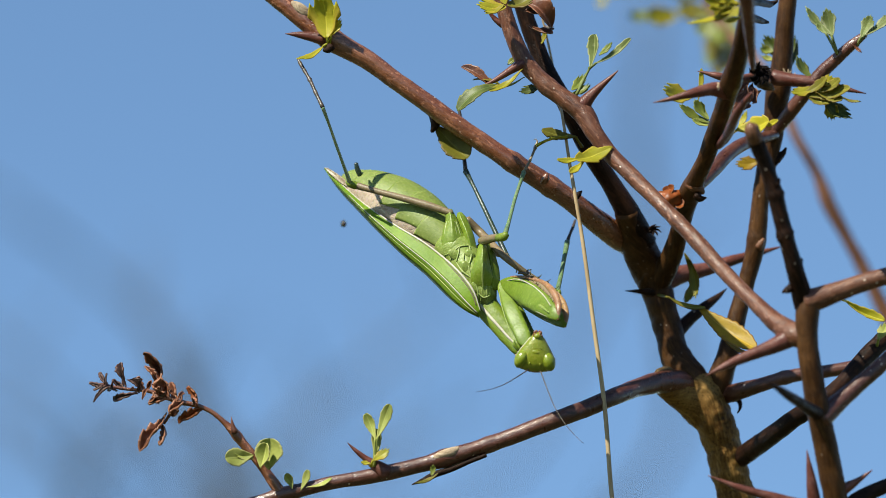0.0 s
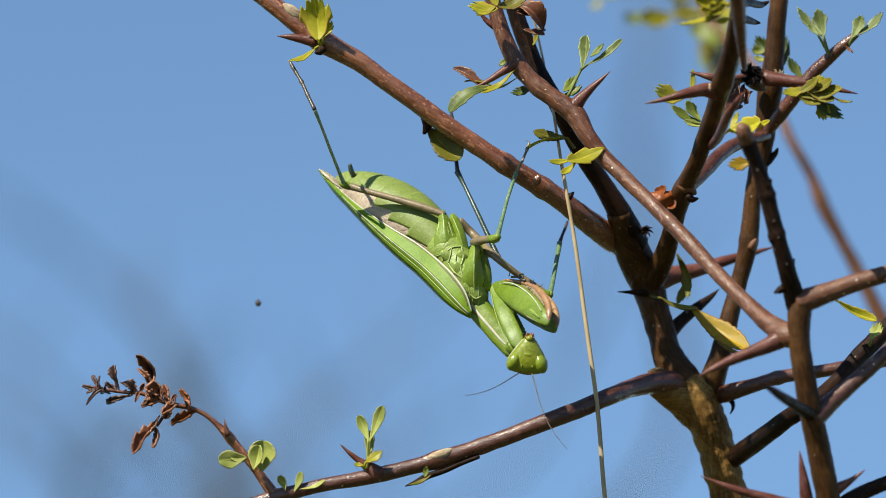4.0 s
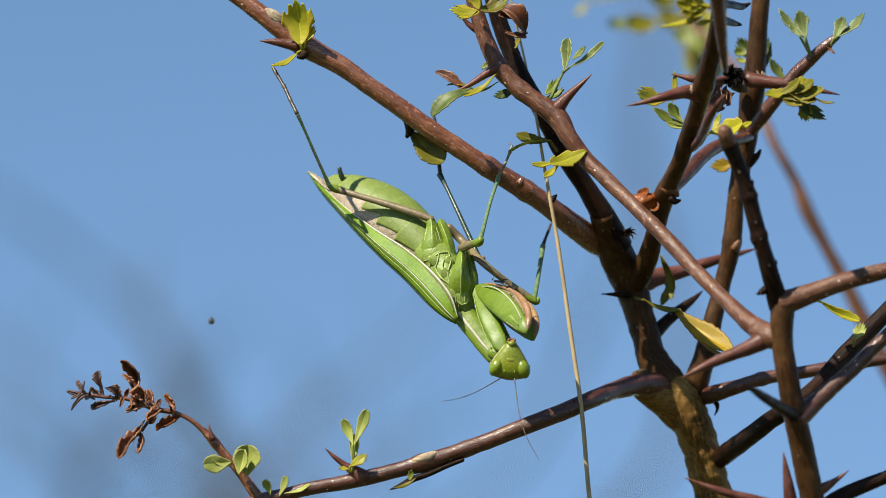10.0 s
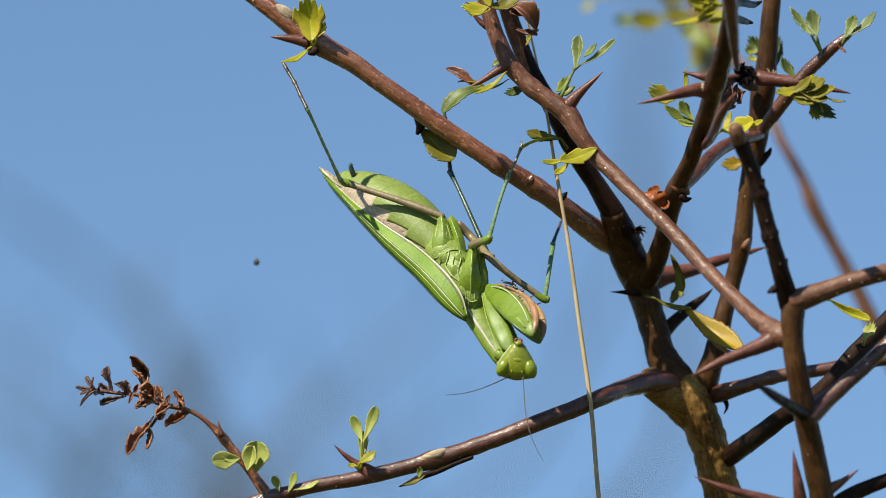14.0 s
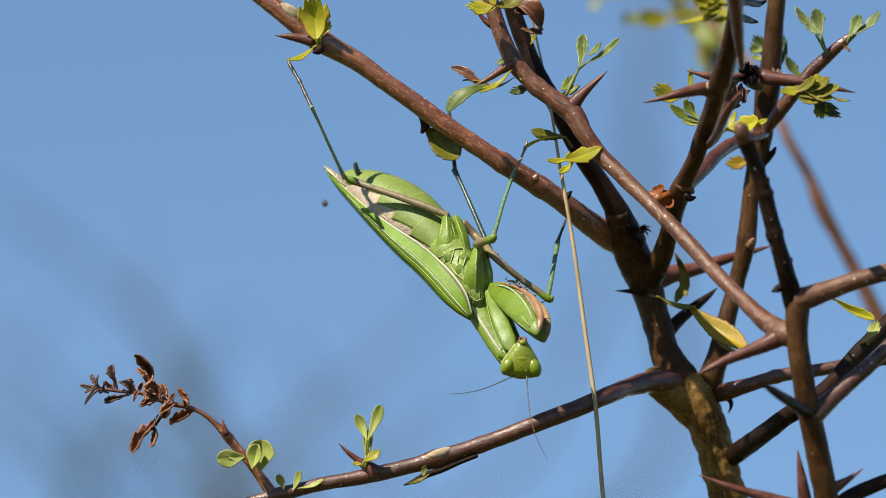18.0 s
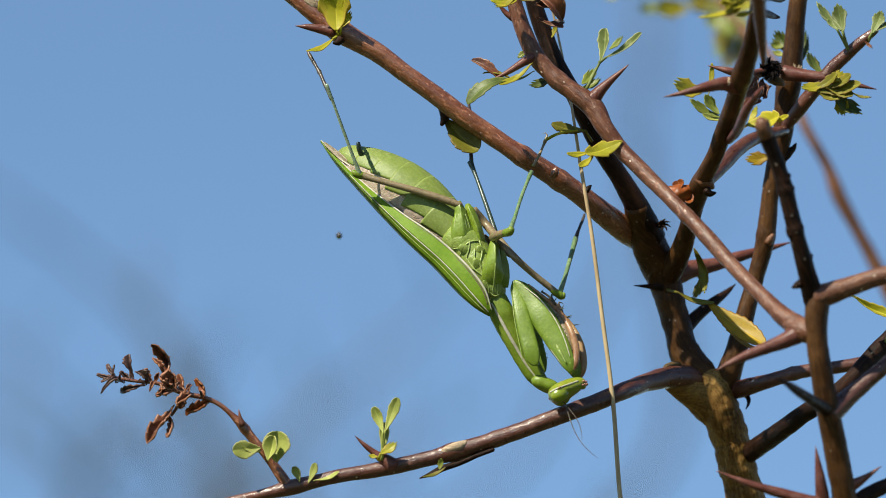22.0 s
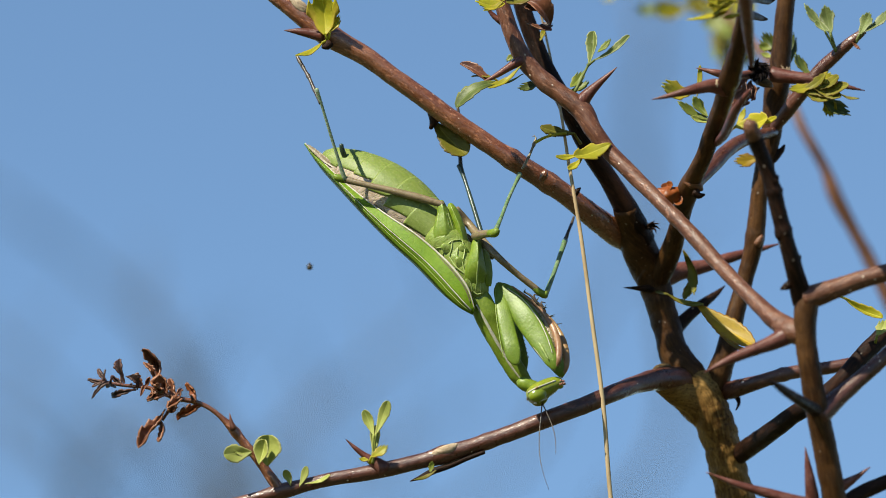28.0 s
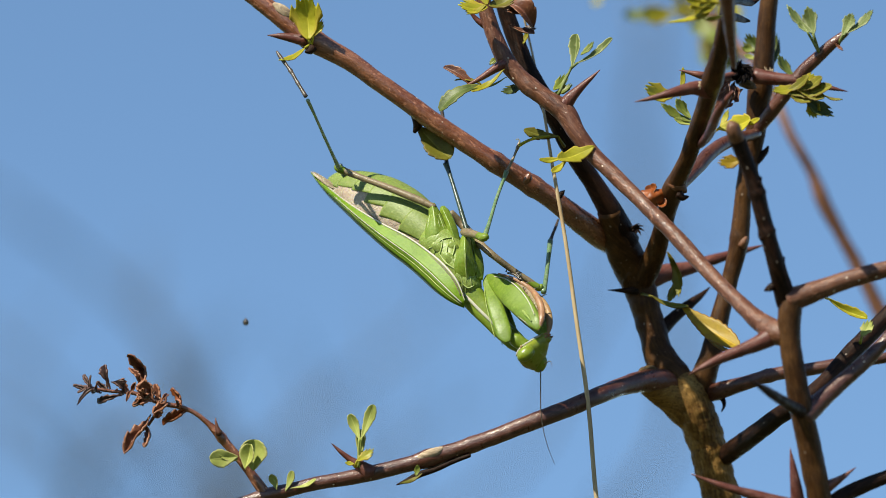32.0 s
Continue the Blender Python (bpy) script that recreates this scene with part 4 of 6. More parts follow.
    leaf(fore, (1555, 600, 6), (1572, 570, 6), 26, LEAF_PALE, roll=30, seed=121, stalk=(1552, 612, 4))
    return root


shrub = build_shrub()


# ---- dry grass stalk in front of the shrub ----
def build_stalk():
    n = Nodes("straw", 0.5, 0.4)
    n.colour(n.ramp(n.noise(400, 4, (1, 1, 0.1)), [(0.3, (0.26, 0.175, 0.085)), (0.7, (0.50, 0.38, 0.22))]))
    n.bump(n.noise(900, 3, (1, 1, 0.05)), 0.3, 0.0003)
    root = new("grass_stalk")
    root.matrix_world = PLAN
    tagged(root, "thin dry straw-coloured grass stalk", "grass")
    part("stem", tube([(*down(1110, 1100, 26, -0.02), 9), (*down(1110, 1100, 26, 0.4), 8), (*down(1110, 1100, 26, 1.2), 5), (1100, 1010, 20, 4.8), (1083, 880, 18, 4.2), (1070, 720, 15, 4.1), (1050, 570, 12, 3.9), (1030, 420, 8, 3.6), (1010, 300, 4, 3.4)], 10, 8, 0.02), n.m, root)
    part("stem", tube([(1010, 302, 4, 3.2), (995, 205, 1, 2.6), (975, 100, -12, 2.2), (955, 10, -14, 2.0), (935, -90, -16, 1.8)], 10, 8, 0.02), n.m, root)
    return root


stalk = build_stalk()


# ---- blurred shrub behind ----
def build_behind():
    root = new("hawthorn_sapling")
    root.matrix_world = PLAN
    tagged(root, "brown hawthorn sapling behind with green leaves at its top", "shrub")
    stem = part("stem", tube([(*down(1680, 760, -230, -0.03), 100), (*down(1680, 760, -230, 0.05), 70), (*down(1680, 760, -230, 0.9), 40), (1640, 700, -230, 19), (1580, 580, -230, 16), (1530, 480, -230, 14), (1490, 405, -230, 12.5), (1468, 365, -230, 15),
                              (1447, 310, -230, 11), (1408, 240, -230, 10), (1380, 175, -235, 10), (1340, 110, -240, 10), (1290, 60, -250, 9), (1255, 10, -255, 8), (1235, -70, -255, 6)], 12, 8, 0.08, knots=((0.8, 0.3, 0.008), (0.74, 0.3, 0.01))), BARK_TAN, root, "tan-brown stem")
    rng = random.Random(9)
    for u, v, du, dv, w, mat in ((1255, 30, -60, -20, 46, LEAF_LIME), (1200, 30, -60, 0, 40, LEAF_LIME), (1150, 22, -40, 10, 34, LEAF_GREEN), (1255, 60, 20, 50, 50, LEAF_OLIVE), (1280, 90, 30, 40, 46, LEAF_OLIVE), (1285, 45, -40, 50, 46, LEAF_OLIVE),
                              (1235, 15, 20, 55, 46, LEAF_GREEN), (1270, 20, 40, 50, 40, LEAF_GREEN), (1240, -10, -60, -10, 40, LEAF_LIME), (1070, -6, -12, 20, 20, LEAF_LIME), (1265, 100, 8, 40, 30, LEAF_OLIVE), (1220, 5, 10, 30, 36, LEAF_OLIVE), (1262, 45, 12, 60, 56, LEAF_OLIVE), (1290, 70, 26, 55, 50, LEAF_OLIVE), (1250, 20, 30, 60, 50, LEAF_GREEN), (1300, 100, 10, 30, 40, LEAF_GREEN), (1275, 5, 50, 30, 50, LEAF_LIME), (1190, 20, -50, 14, 44, LEAF_LIME), (1280, 60, -30, 60, 44, LEAF_GREEN)):
        d = -255 - rng.uniform(0, 40)
        leaf(stem, (u, v, d), (u + du, v + dv, d + 6), w, mat, roll=rng.uniform(-40, 40), seed=rng.randrange(999), stalk=(1262, 18, -255) if u > 1100 else (1245, -45, -255))
    return root


sapling = build_behind()


FAR_BARK = bark("grey_far_bark", (0.055, 0.056, 0.057), (0.08, 0.082, 0.083), (0.11, 0.112, 0.113), 0.9, 0.0, 0.2)


def build_far():
    """A bare tree well behind, wholly out of focus: limbs that rise from one trunk and cross before the sky."""
    root = new("bare_tree")
    root.matrix_world = PLAN
    tagged(root, "bare grey-brown tree far behind the shrub", "tree")
    rng = random.Random(21)
    foot = down(420, 1500, -5600, 0.0)

    def limb_of(pts, r, d, whips):
        rows = [(*foot, r * 2.6), (*down(420 + 0.3 * (pts[0][0] - 420), 1500, -5600, 1.0), r * 2.2)]
        n = len(pts) - 1
        for i, (u, v) in enumerate(pts):
            rows.append((u, v, d, r * (1.1 - 0.8 * i / n)))
        limb = part("limb", tube(rows, 8, 40, 0.1), FAR_BARK, root)
        for k in range(whips):
            f = (k + rng.random()) / whips * n
            i = min(int(f), n - 1)
            ua, va = [p + (q - p) * (f - i) for p, q in zip(pts[i], pts[i + 1])]
            ub, vb = rng.uniform(-110, 110), rng.uniform(-190, -50)
            dd = d + rng.uniform(-500, 500)
            part("twig", tube([(ua, va, d, r * 0.42), (ua + ub * 0.4, va + vb * 0.5, (d + dd) / 2, r * 0.32), (ua + ub, va + vb, dd, r * 0.12)], 6, 40, 0.1), FAR_BARK, limb)

    limb_of([(470, 1150), (405, 860), (345, 690), (258, 567), (150, 465), (30, 370), (-120, 280)], 50, -5400, 6)
    limb_of([(440, 1150), (370, 830), (292, 640), (262, 560), (232, 500)], 46, -5200, 3)
    limb_of([(400, 1150), (330, 880), (250, 830), (150, 750), (50, 650), (-60, 560)], 56, -5900, 6)
    limb_of([(360, 1150), (260, 960), (120, 860), (-80, 780)], 50, -6300, 5)
    limb_of([(430, 1150), (415, 930), (467, 816), (540, 745), (600, 690), (703, 612), (800, 520)], 50, -5700, 5)
    limb_of([(480, 1150), (520, 960), (600, 850), (720, 760)], 48, -6200, 5)
    limb_of([(480, 1150), (455, 900), (410, 800), (345, 720), (300, 640)], 66, -5800, 5)
    limb_of([(560, 1150), (535, 920), (515, 820), (545, 730), (610, 660)], 50, -6000, 5)
    limb_of([(200, 1150), (180, 920), (90, 800), (-20, 710), (-120, 650)], 52, -6000, 5)
    limb_of([(120, 1150), (110, 940), (170, 830), (250, 760), (330, 720)], 46, -5500, 4)
    limb_of([(300, 1150), (335, 930), (310, 820), (250, 740)], 56, -6100, 4)
    limb_of([(640, 1150), (640, 960), (690, 850), (780, 760), (900, 700)], 40, -6400, 4)
    limb_of([(620, 1150), (1000, 1000), (1190, 760), (1180, 520), (1140, 320), (1132, 190), (1150, 60), (1180, -60)], 60, -5600, 5)
    limb_of([(520, 1150), (760, 940), (930, 800), (1010, 640), (1110, 420), (1130, 240), (1150, 120), (1160, 0)], 36, -5000, 4)

build_far()


# ---- the mantis ----
def skin(name, dark, light, speck, rough=0.38, thin=0.0, sheen=0.5, wrinkle=0.0):
    n = Nodes(name, rough, sheen)
    c = n.ramp(n.noise(110, 3), [(0.3, dark), (0.7, light)])
    c = n.mix(n.ramp(n.noise(1500, 2), [(0.45, (0, 0, 0)), (0.75, (0.55, 0.55, 0.55))]), c, speck)
    vor = n.add("ShaderNodeTexVoronoi", Scale=520.0)
    n.link(n.co.outputs["Object"], vor.inputs["Vector"])
    some = n.add("ShaderNodeSeparateColor")
    n.link(vor.outputs["Color"], some.inputs[0])
    dots = n.mix(1.0, n.ramp(some.outputs[0], [(0.62, (0, 0, 0)), (0.66, (0.6, 0.6, 0.6))]), n.ramp(vor.outputs["Distance"], [(0.07, (1, 1, 1)), (0.14, (0, 0, 0))]), "MULTIPLY")
    c = n.mix(dots, c, tuple(min(0.7, 1.35 * x + 0.03) for x in speck))
    c = n.mix(n.ramp(n.noise(620, 4, rough=0.7), [(0.52, (0, 0, 0)), (0.66, (0.45, 0.45, 0.45))]), c, tuple(0.78 * x for x in dark))
    n.colour(c)
    h = n.mix(0.8, n.noise(300, 4), n.noise(1700, 4))
    h = n.mix(dots, h, (1.0, 1.0, 1.0))
    if wrinkle:
        creases = n.ramp(n.noise(330, 3, (1.6, 1.6, 0.7)), [(0.42, (1, 1, 1)), (0.5, (0, 0, 0)), (0.58, (1, 1, 1))])
        h = n.mix(0.7, h, creases)
    n.bump(h, 0.16 + wrinkle, 0.0006)
    n.b.inputs["Subsurface Weight"].default_value = 0.12
    n.b.inputs["Subsurface Radius"].default_value = (0.4, 0.8, 0.1)
    n.b.inputs["Subsurface Scale"].default_value = 0.001
    if thin:
        n.thin(c, thin)
    return n.m


GREEN = skin("mantis_green", (0.1013, 0.1524, 0.0088), (0.1481, 0.2028, 0.0168), (0.2015, 0.2474, 0.0328), 0.44, 0.0, 0.34)
FEMUR = skin("foreleg_green", (0.0871, 0.1363, 0.0081), (0.1274, 0.1868, 0.0163), (0.1758, 0.2323, 0.0351), 0.42, 0.0, 0.32)
BELLY = skin("belly_green", (0.1285, 0.1782, 0.0254), (0.1700, 0.2191, 0.0423), (0.2231, 0.2590, 0.0717), 0.52, 0.0, 0.4)
CHEST = skin("chest_green", (0.1467, 0.2013, 0.0298), (0.2153, 0.2698, 0.0568), (0.2849, 0.3319, 0.0975), 0.46, 0.0, 0.42, 0.02)
RIDGE = skin("pale_green_ridge", (0.20, 0.255, 0.060), (0.28, 0.335, 0.10), (0.36, 0.40, 0.16), 0.42)
ROOT = skin("leg_root_green", (0.1208, 0.1790, 0.0118), (0.1699, 0.2357, 0.0210), (0.2325, 0.2882, 0.0458), 0.38)
WING = skin("wing_green", (0.1172, 0.2164, 0.0025), (0.1721, 0.2813, 0.0060), (0.2014, 0.3072, 0.0192), 0.48, 0.25, 0.32)
WING_OUTER = skin("wing_outer_green", (0.0872, 0.1612, 0.0036), (0.1308, 0.2163, 0.0073), (0.1788, 0.2624, 0.0194), 0.45, 0.22, 0.35)
WING_DARK = skin("wing_dark_green", (0.0558, 0.112, 0.0062), (0.0868, 0.155, 0.0112), (0.124, 0.198, 0.0248), 0.4, 0.15)
PALE = skin("cream_edge", (0.322, 0.291, 0.223), (0.434, 0.403, 0.322), (0.465, 0.446, 0.384), 0.45)
PINK = skin("pinkish_skin", (0.30, 0.215, 0.15), (0.44, 0.35, 0.265), (0.50, 0.43, 0.35), 0.6, 0.0, 0.4, 0.12)
SUTURE = skin("dark_suture", (0.0744, 0.0465, 0.031), (0.124, 0.0806, 0.0558), (0.149, 0.0992, 0.0744), 0.6)
TAN = skin("tan_shank", (0.1402, 0.1007, 0.0498), (0.2104, 0.1523, 0.08204), (0.2386, 0.187, 0.1115), 0.42)
TEAL = skin("blue_green_shin", (0.075, 0.135, 0.052), (0.13, 0.20, 0.09), (0.28, 0.31, 0.20), 0.3)
PALE_SHIN = skin("pale_grey_green_shin", (0.17, 0.23, 0.13), (0.28, 0.35, 0.22), (0.42, 0.46, 0.36), 0.28)
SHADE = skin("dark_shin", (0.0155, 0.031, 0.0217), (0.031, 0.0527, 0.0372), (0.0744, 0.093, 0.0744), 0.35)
FOOT = skin("brown_foot", (0.0248, 0.0186, 0.0136), (0.0682, 0.0465, 0.031), (0.136, 0.105, 0.0744), 0.4)
ORANGE = skin("orange_shin", (0.211, 0.105, 0.0372), (0.298, 0.174, 0.0744), (0.347, 0.26, 0.149), 0.35)
MOUTH = skin("mouth_red_brown", (0.16, 0.055, 0.03), (0.26, 0.10, 0.055), (0.36, 0.20, 0.12), 0.35)
TIBIA = skin("orange_brown_shin", (0.15, 0.062, 0.024), (0.29, 0.145, 0.065), (0.42, 0.28, 0.17), 0.38)
SPINE = skin("black_tipped_spine", (0.0124, 0.0112, 0.00744), (0.0372, 0.0372, 0.0186), (0.186, 0.205, 0.124), 0.3)
EYE_SKIN = skin("eye_green", (0.1323, 0.1800, 0.0073), (0.1790, 0.2191, 0.0131), (0.2102, 0.2426, 0.0292), 0.28, 0.0, 0.55)
FACE = skin("face_green", (0.1462, 0.1784, 0.0070), (0.1983, 0.2254, 0.0129), (0.2819, 0.2723, 0.0409), 0.32, 0.0, 0.55)

# It hangs this far before the sheet.
AHEAD["mm"] = 6.5

# Where its joints are in the plan, by the second.
WING_ROOT = [(0, 842, 554), (3, 840, 553), (9, 845, 556), (10.5, 844, 558), (18.5, 844, 558), (19, 840, 554), (20, 839, 556), (21, 838, 563), (21.5, 832, 569), (22, 842, 559), (22.5, 838, 555),
             (23, 833, 552), (24, 831, 553), (30.5, 830, 551), (31, 840, 554), (31.3, 848, 546), (31.5, 857, 539), (32, 846, 538)]
WING_TIP = [(0, 578, 300), (9, 587, 298), (10.5, 594, 295), (18.5, 594, 295), (20, 591, 290), (21, 589, 284), (21.5, 582, 270), (22, 556, 266), (22.5, 548, 260), (23, 540, 258), (24, 541, 261),
            (30.5, 546, 263), (31, 558, 263), (31.5, 582, 306), (32, 584, 305)]
HIND_KNEE = [(0, 620, 326), (3, 622, 324), (9, 627, 322), (13, 629, 317), (18.5, 627, 313), (20, 629, 322), (21, 631, 327), (21.5, 630, 327), (22, 621, 323), (22.5, 618, 322), (23, 612, 322), (24, 612, 325),
             (30.5, 614, 324), (31, 619, 320), (31.3, 628, 300), (31.5, 640, 291), (32, 631, 298)]
HIND_ANKLE = [(0, 571, 190), (31, 570, 189), (31.3, 573, 172), (31.5, 577, 165), (32, 573, 169)]
HIND_FOOT = [(0, 527, 106), (31, 527, 106), (31.3, 525, 97), (32, 522, 91)]
MID_KNEE = [(0, 893, 418), (9, 893, 419), (13, 890, 420), (18.5, 889, 421), (20, 885, 422), (21, 883, 423), (21.5, 877, 424), (22, 886, 420), (23, 883, 416), (24, 878, 419), (30.5, 880, 416), (31, 885, 421),
            (31.5, 895, 421), (32, 888, 420)]
MID_ANKLE, MID_FOOT = [(0, 927, 305), (32, 927, 305)], [(0, 951, 250), (32, 951, 250)]
HIND2_KNEE = [(0, 985, 520), (9, 987, 524), (13, 988, 527), (18.5, 985, 527), (20, 981, 527), (21, 982, 531), (21.5, 979, 534), (22, 974, 532), (23, 967, 530), (24, 967, 531), (30.5, 967, 530), (31, 976, 534),
              (31.5, 990, 524), (32, 992, 518)]
HIND2_ANKLE, HIND2_FOOT = [(0, 1004, 428), (32, 1004, 428)], [(0, 1016, 396), (32, 1016, 396)]
MID2_KNEE = [(0, 897, 453), (9, 892, 449), (18.5, 888, 450), (20, 880, 450), (21, 878, 452), (22, 872, 452), (24, 866, 454), (30.5, 866, 454), (31, 870, 448), (32, 868, 445)]
MID2_ANKLE, MID2_FOOT = [(0, 824, 303), (18.5, 823, 303), (22, 818, 305), (30.5, 818, 307), (32, 822, 296)], [(0, 814, 196), (32, 814, 196)]
NECK = [(0, 926, 614), (9, 924, 620), (13, 918, 628), (18.5, 916, 630), (19, 918, 632), (20, 920, 634), (21, 912, 652), (21.5, 903, 672), (21.7, 904, 676), (22, 945, 688), (22.5, 938, 690), (24, 936, 688),
        (30.5, 936, 687), (31, 946, 682), (31.3, 943, 668), (31.5, 958, 620), (32, 948, 606)]
SHOULDER = [(0, 927, 602), (9, 927, 602), (13, 922, 606), (18.5, 916, 610), (20, 914, 613), (21, 911, 635), (21.5, 905, 646), (21.7, 907, 638), (22, 927, 643), (22.5, 918, 640), (24, 911, 637), (30.5, 911, 637),
            (31, 920, 638), (31.3, 923, 622), (31.5, 944, 600), (32, 922, 594)]
ELBOW = [(0, 888, 502), (3, 888, 505), (9, 886, 502), (13, 884, 508), (18.5, 882, 507), (20, 881, 503), (21, 881, 515), (21.5, 882, 526), (21.7, 882, 526), (22, 896, 512), (22.5, 890, 511), (24, 885, 512),
         (30.5, 885, 511), (31, 895, 514), (31.3, 898, 511), (31.5, 908, 493), (32, 893, 492)]
WRIST = [(0, 985, 560), (3, 982, 566), (9, 974, 574), (13, 966, 586), (18.5, 966, 586), (19, 966, 588), (20, 976, 597), (21, 973, 608), (21.5, 955, 636), (21.7, 964, 636), (22, 996, 664), (22.5, 992, 660),
         (24, 984, 655), (30.5, 983, 654), (31, 990, 656), (31.3, 990, 618), (31.5, 1013, 578), (32, 982, 579)]
# the head's middle, how far its mouth leans to the right, and how far it looks round
HEAD = [(0, 948, 627, 6, 0), (9, 946, 632, 5, 0), (13, 940, 638, 4, 2), (18.5, 939, 638, 4, 4), (19, 945, 643, 32, 42), (20, 949, 648, 36, 45), (21, 943, 664, 36, 45), (21.5, 933, 692, 34, 45), (21.7, 937, 694, 34, 46),
        (22, 985, 702, 62, 80), (22.5, 974, 700, 60, 80), (23, 970, 697, 60, 80), (24, 966, 698, 60, 80), (30.5, 963, 698, 60, 78), (31, 966, 692, 45, 58), (31.3, 963, 668, 38, 48), (31.5, 992, 629, 38, 50), (32, 976, 624, 36, 50)]
FEELER_ROOT = [(0, 936, 654), (18.5, 930, 664), (19, 944, 672), (20, 942, 678), (21, 940, 690), (21.5, 930, 712), (22, 983, 722), (24, 964, 720), (30.5, 962, 719), (31, 972, 720), (31.3, 980, 690), (31.5, 1008, 648), (32, 994, 645)]
FEELER_TIP = [(0, 844, 693), (9, 828, 703), (13, 815, 696), (18.5, 815, 697), (19, 881, 726), (20, 887, 731), (21, 882, 735), (21.5, 876, 755), (22, 1015, 786), (24, 991, 800), (30.5, 984, 808), (31, 984, 772), (31.3, 996, 700),
              (31.5, 1030, 660), (32, 1006, 650)]
FEELER2_ROOT = [(0, 956, 656), (18.5, 948, 664), (19, 960, 672), (20, 960, 679), (21, 952, 692), (21.5, 945, 718), (22, 985, 724), (24, 964, 722), (30.5, 962, 720), (31, 974, 722), (31.3, 985, 697), (31.5, 1001, 656), (32, 986, 656)]
FEELER2_TIP = [(0, 1030, 781), (9, 996, 800), (13, 984, 808), (18.5, 984, 808), (19, 1042, 821), (20, 1035, 825), (21, 1035, 842), (21.5, 1024, 858), (22, 1042, 818), (24, 996, 862), (29, 968, 872), (30.5, 972, 872), (31, 1001, 878),
               (31.3, 1017, 853), (31.5, 1014, 820), (32, 1010, 821)]


def when(track, t):
    """A track's values at t seconds."""
    a = np.array(track, dtype=float)
    return [float(np.interp(t, a[:, 0], a[:, k])) for k in range(1, a.shape[1])]


def along(a, b):
    """The pose at a, in the sheet's metres, with x towards b and y as far from the viewer as may be."""
    x = (b - a).normalized()
    y = Vector((0, 1, 0))
    y = (y - x * y.dot(x)).normalized()
    z = x.cross(y)
    return Matrix.Translation(a) @ Matrix(((x.x, y.x, z.x, 0), (x.y, y.y, z.y, 0), (x.z, y.z, z.z, 0), (0, 0, 0, 1)))


def deeper(a, b, length, sign):
    """b's depth, so that it lies at length (plan steps) from a."""
    gap = max(0.0, length ** 2 - (a[0] - b[0]) ** 2 - (a[1] - b[1]) ** 2)
    return (b[0], b[1], a[2] + sign * math.sqrt(gap) * STEP * 1000)


def body_pose(t):
    a = (*when(WING_ROOT, t), 8.0)
    return along(spot(*a), spot(*deeper(a, when(WING_TIP, t), 435, -1)))


BODY_REST = body_pose(0)


def on_body(u, v, d, t):
    """Where a point of the resting body is at t."""
    return body_pose(t) @ (BODY_REST.inverted() @ spot(u, v, d))


def unspot(p):
    d = -p.y * 1000
    k = STEP * (1 - d / 1000 / REACH)
    return (784 + p.x / k, 441 - p.z / k, d - AHEAD["mm"])


def bd(u, v):
    """The depth of the resting body's axis beside (u, v)."""
    f = ((842 - u) * 264 + (554 - v) * 254) / (264 ** 2 + 254 ** 2)
    return 8 - 29.4 * f


def limb(track_a, track_b, da, db):
    return lambda t: along(spot(*when(track_a, t), da), spot(*when(track_b, t), db))


def from_body(u, v, d, track, db):
    return lambda t: along(on_body(u, v, d, t), spot(*when(track, t), db))


def knee_depth(t):
    return unspot(on_body(632, 338, bd(632, 338) + 11.0, t))[2]


def hind_thigh(t):
    return along(on_body(798, 376, bd(798, 376) + 5.7, t), spot(*when(HIND_KNEE, t), knee_depth(t)))


def hind_shin(t):
    return along(spot(*when(HIND_KNEE, t), knee_depth(t)), spot(*when(HIND_ANKLE, t), 7.0))


def mid_thigh(t):
    hip = on_body(853, 426, bd(853, 426) + 4.7, t)
    return along(hip, spot(*when(MID_KNEE, t), unspot(hip)[2] + 12))


def mid_shin(t):
    hip = on_body(853, 426, bd(853, 426) + 4.7, t)
    return along(spot(*when(MID_KNEE, t), unspot(hip)[2] + 12), spot(*when(MID_ANKLE, t), 3.0))


def neck_at(t):
    a = unspot(on_body(856, 540, 8, t))
    b = deeper(a, when(NECK, t), 190, 1)
    return a, (b[0], b[1], a[2] + (b[2] - a[2]) * 0.55)


def chest_pose(t):
    """At the neck, looking back: what is too long slides into the thorax."""
    a, b = neck_at(t)
    return along(spot(*b), spot(*a))


def arm_points(t, side):
    """Shoulder, elbow and wrist of a foreleg; side 0 the near one, 1 the far one."""
    off = (0, 0, 0) if side == 0 else (13, 13, -9)
    s = when(SHOULDER, t)
    s = (s[0] + off[0], s[1] + off[1], neck_at(t)[1][2] + 1.5 + off[2])
    k = when(ELBOW, t)
    k = deeper(s, (k[0] + off[0], k[1] + off[1]), 146, -1)
    e = when(WRIST, t)
    return s, k, deeper(k, (e[0] + off[0], e[1] + off[1]), 196, 1)


def coxa_pose(side):
    return lambda t: along(spot(*arm_points(t, side)[0]), spot(*arm_points(t, side)[1]))


def femur_pose(side):
    return lambda t: along(spot(*arm_points(t, side)[1]), spot(*arm_points(t, side)[2]))


def head_pose(t):
    u, v, lean, yaw = when(HEAD, t)
    return Matrix.Translation(spot(u, v, neck_at(t)[1][2] + 3)) @ pose(0, 0, 0, 0, lean, 0) @ pose(0, 0, 0, 0, 0, yaw)


def feeler_pose(root, tip, length):
    def at(t):
        a = (*when(root, t), neck_at(t)[1][2] + 4)
        return along(spot(*a), spot(*deeper(a, when(tip, t), length, 1)))
    return at


MOVERS = []


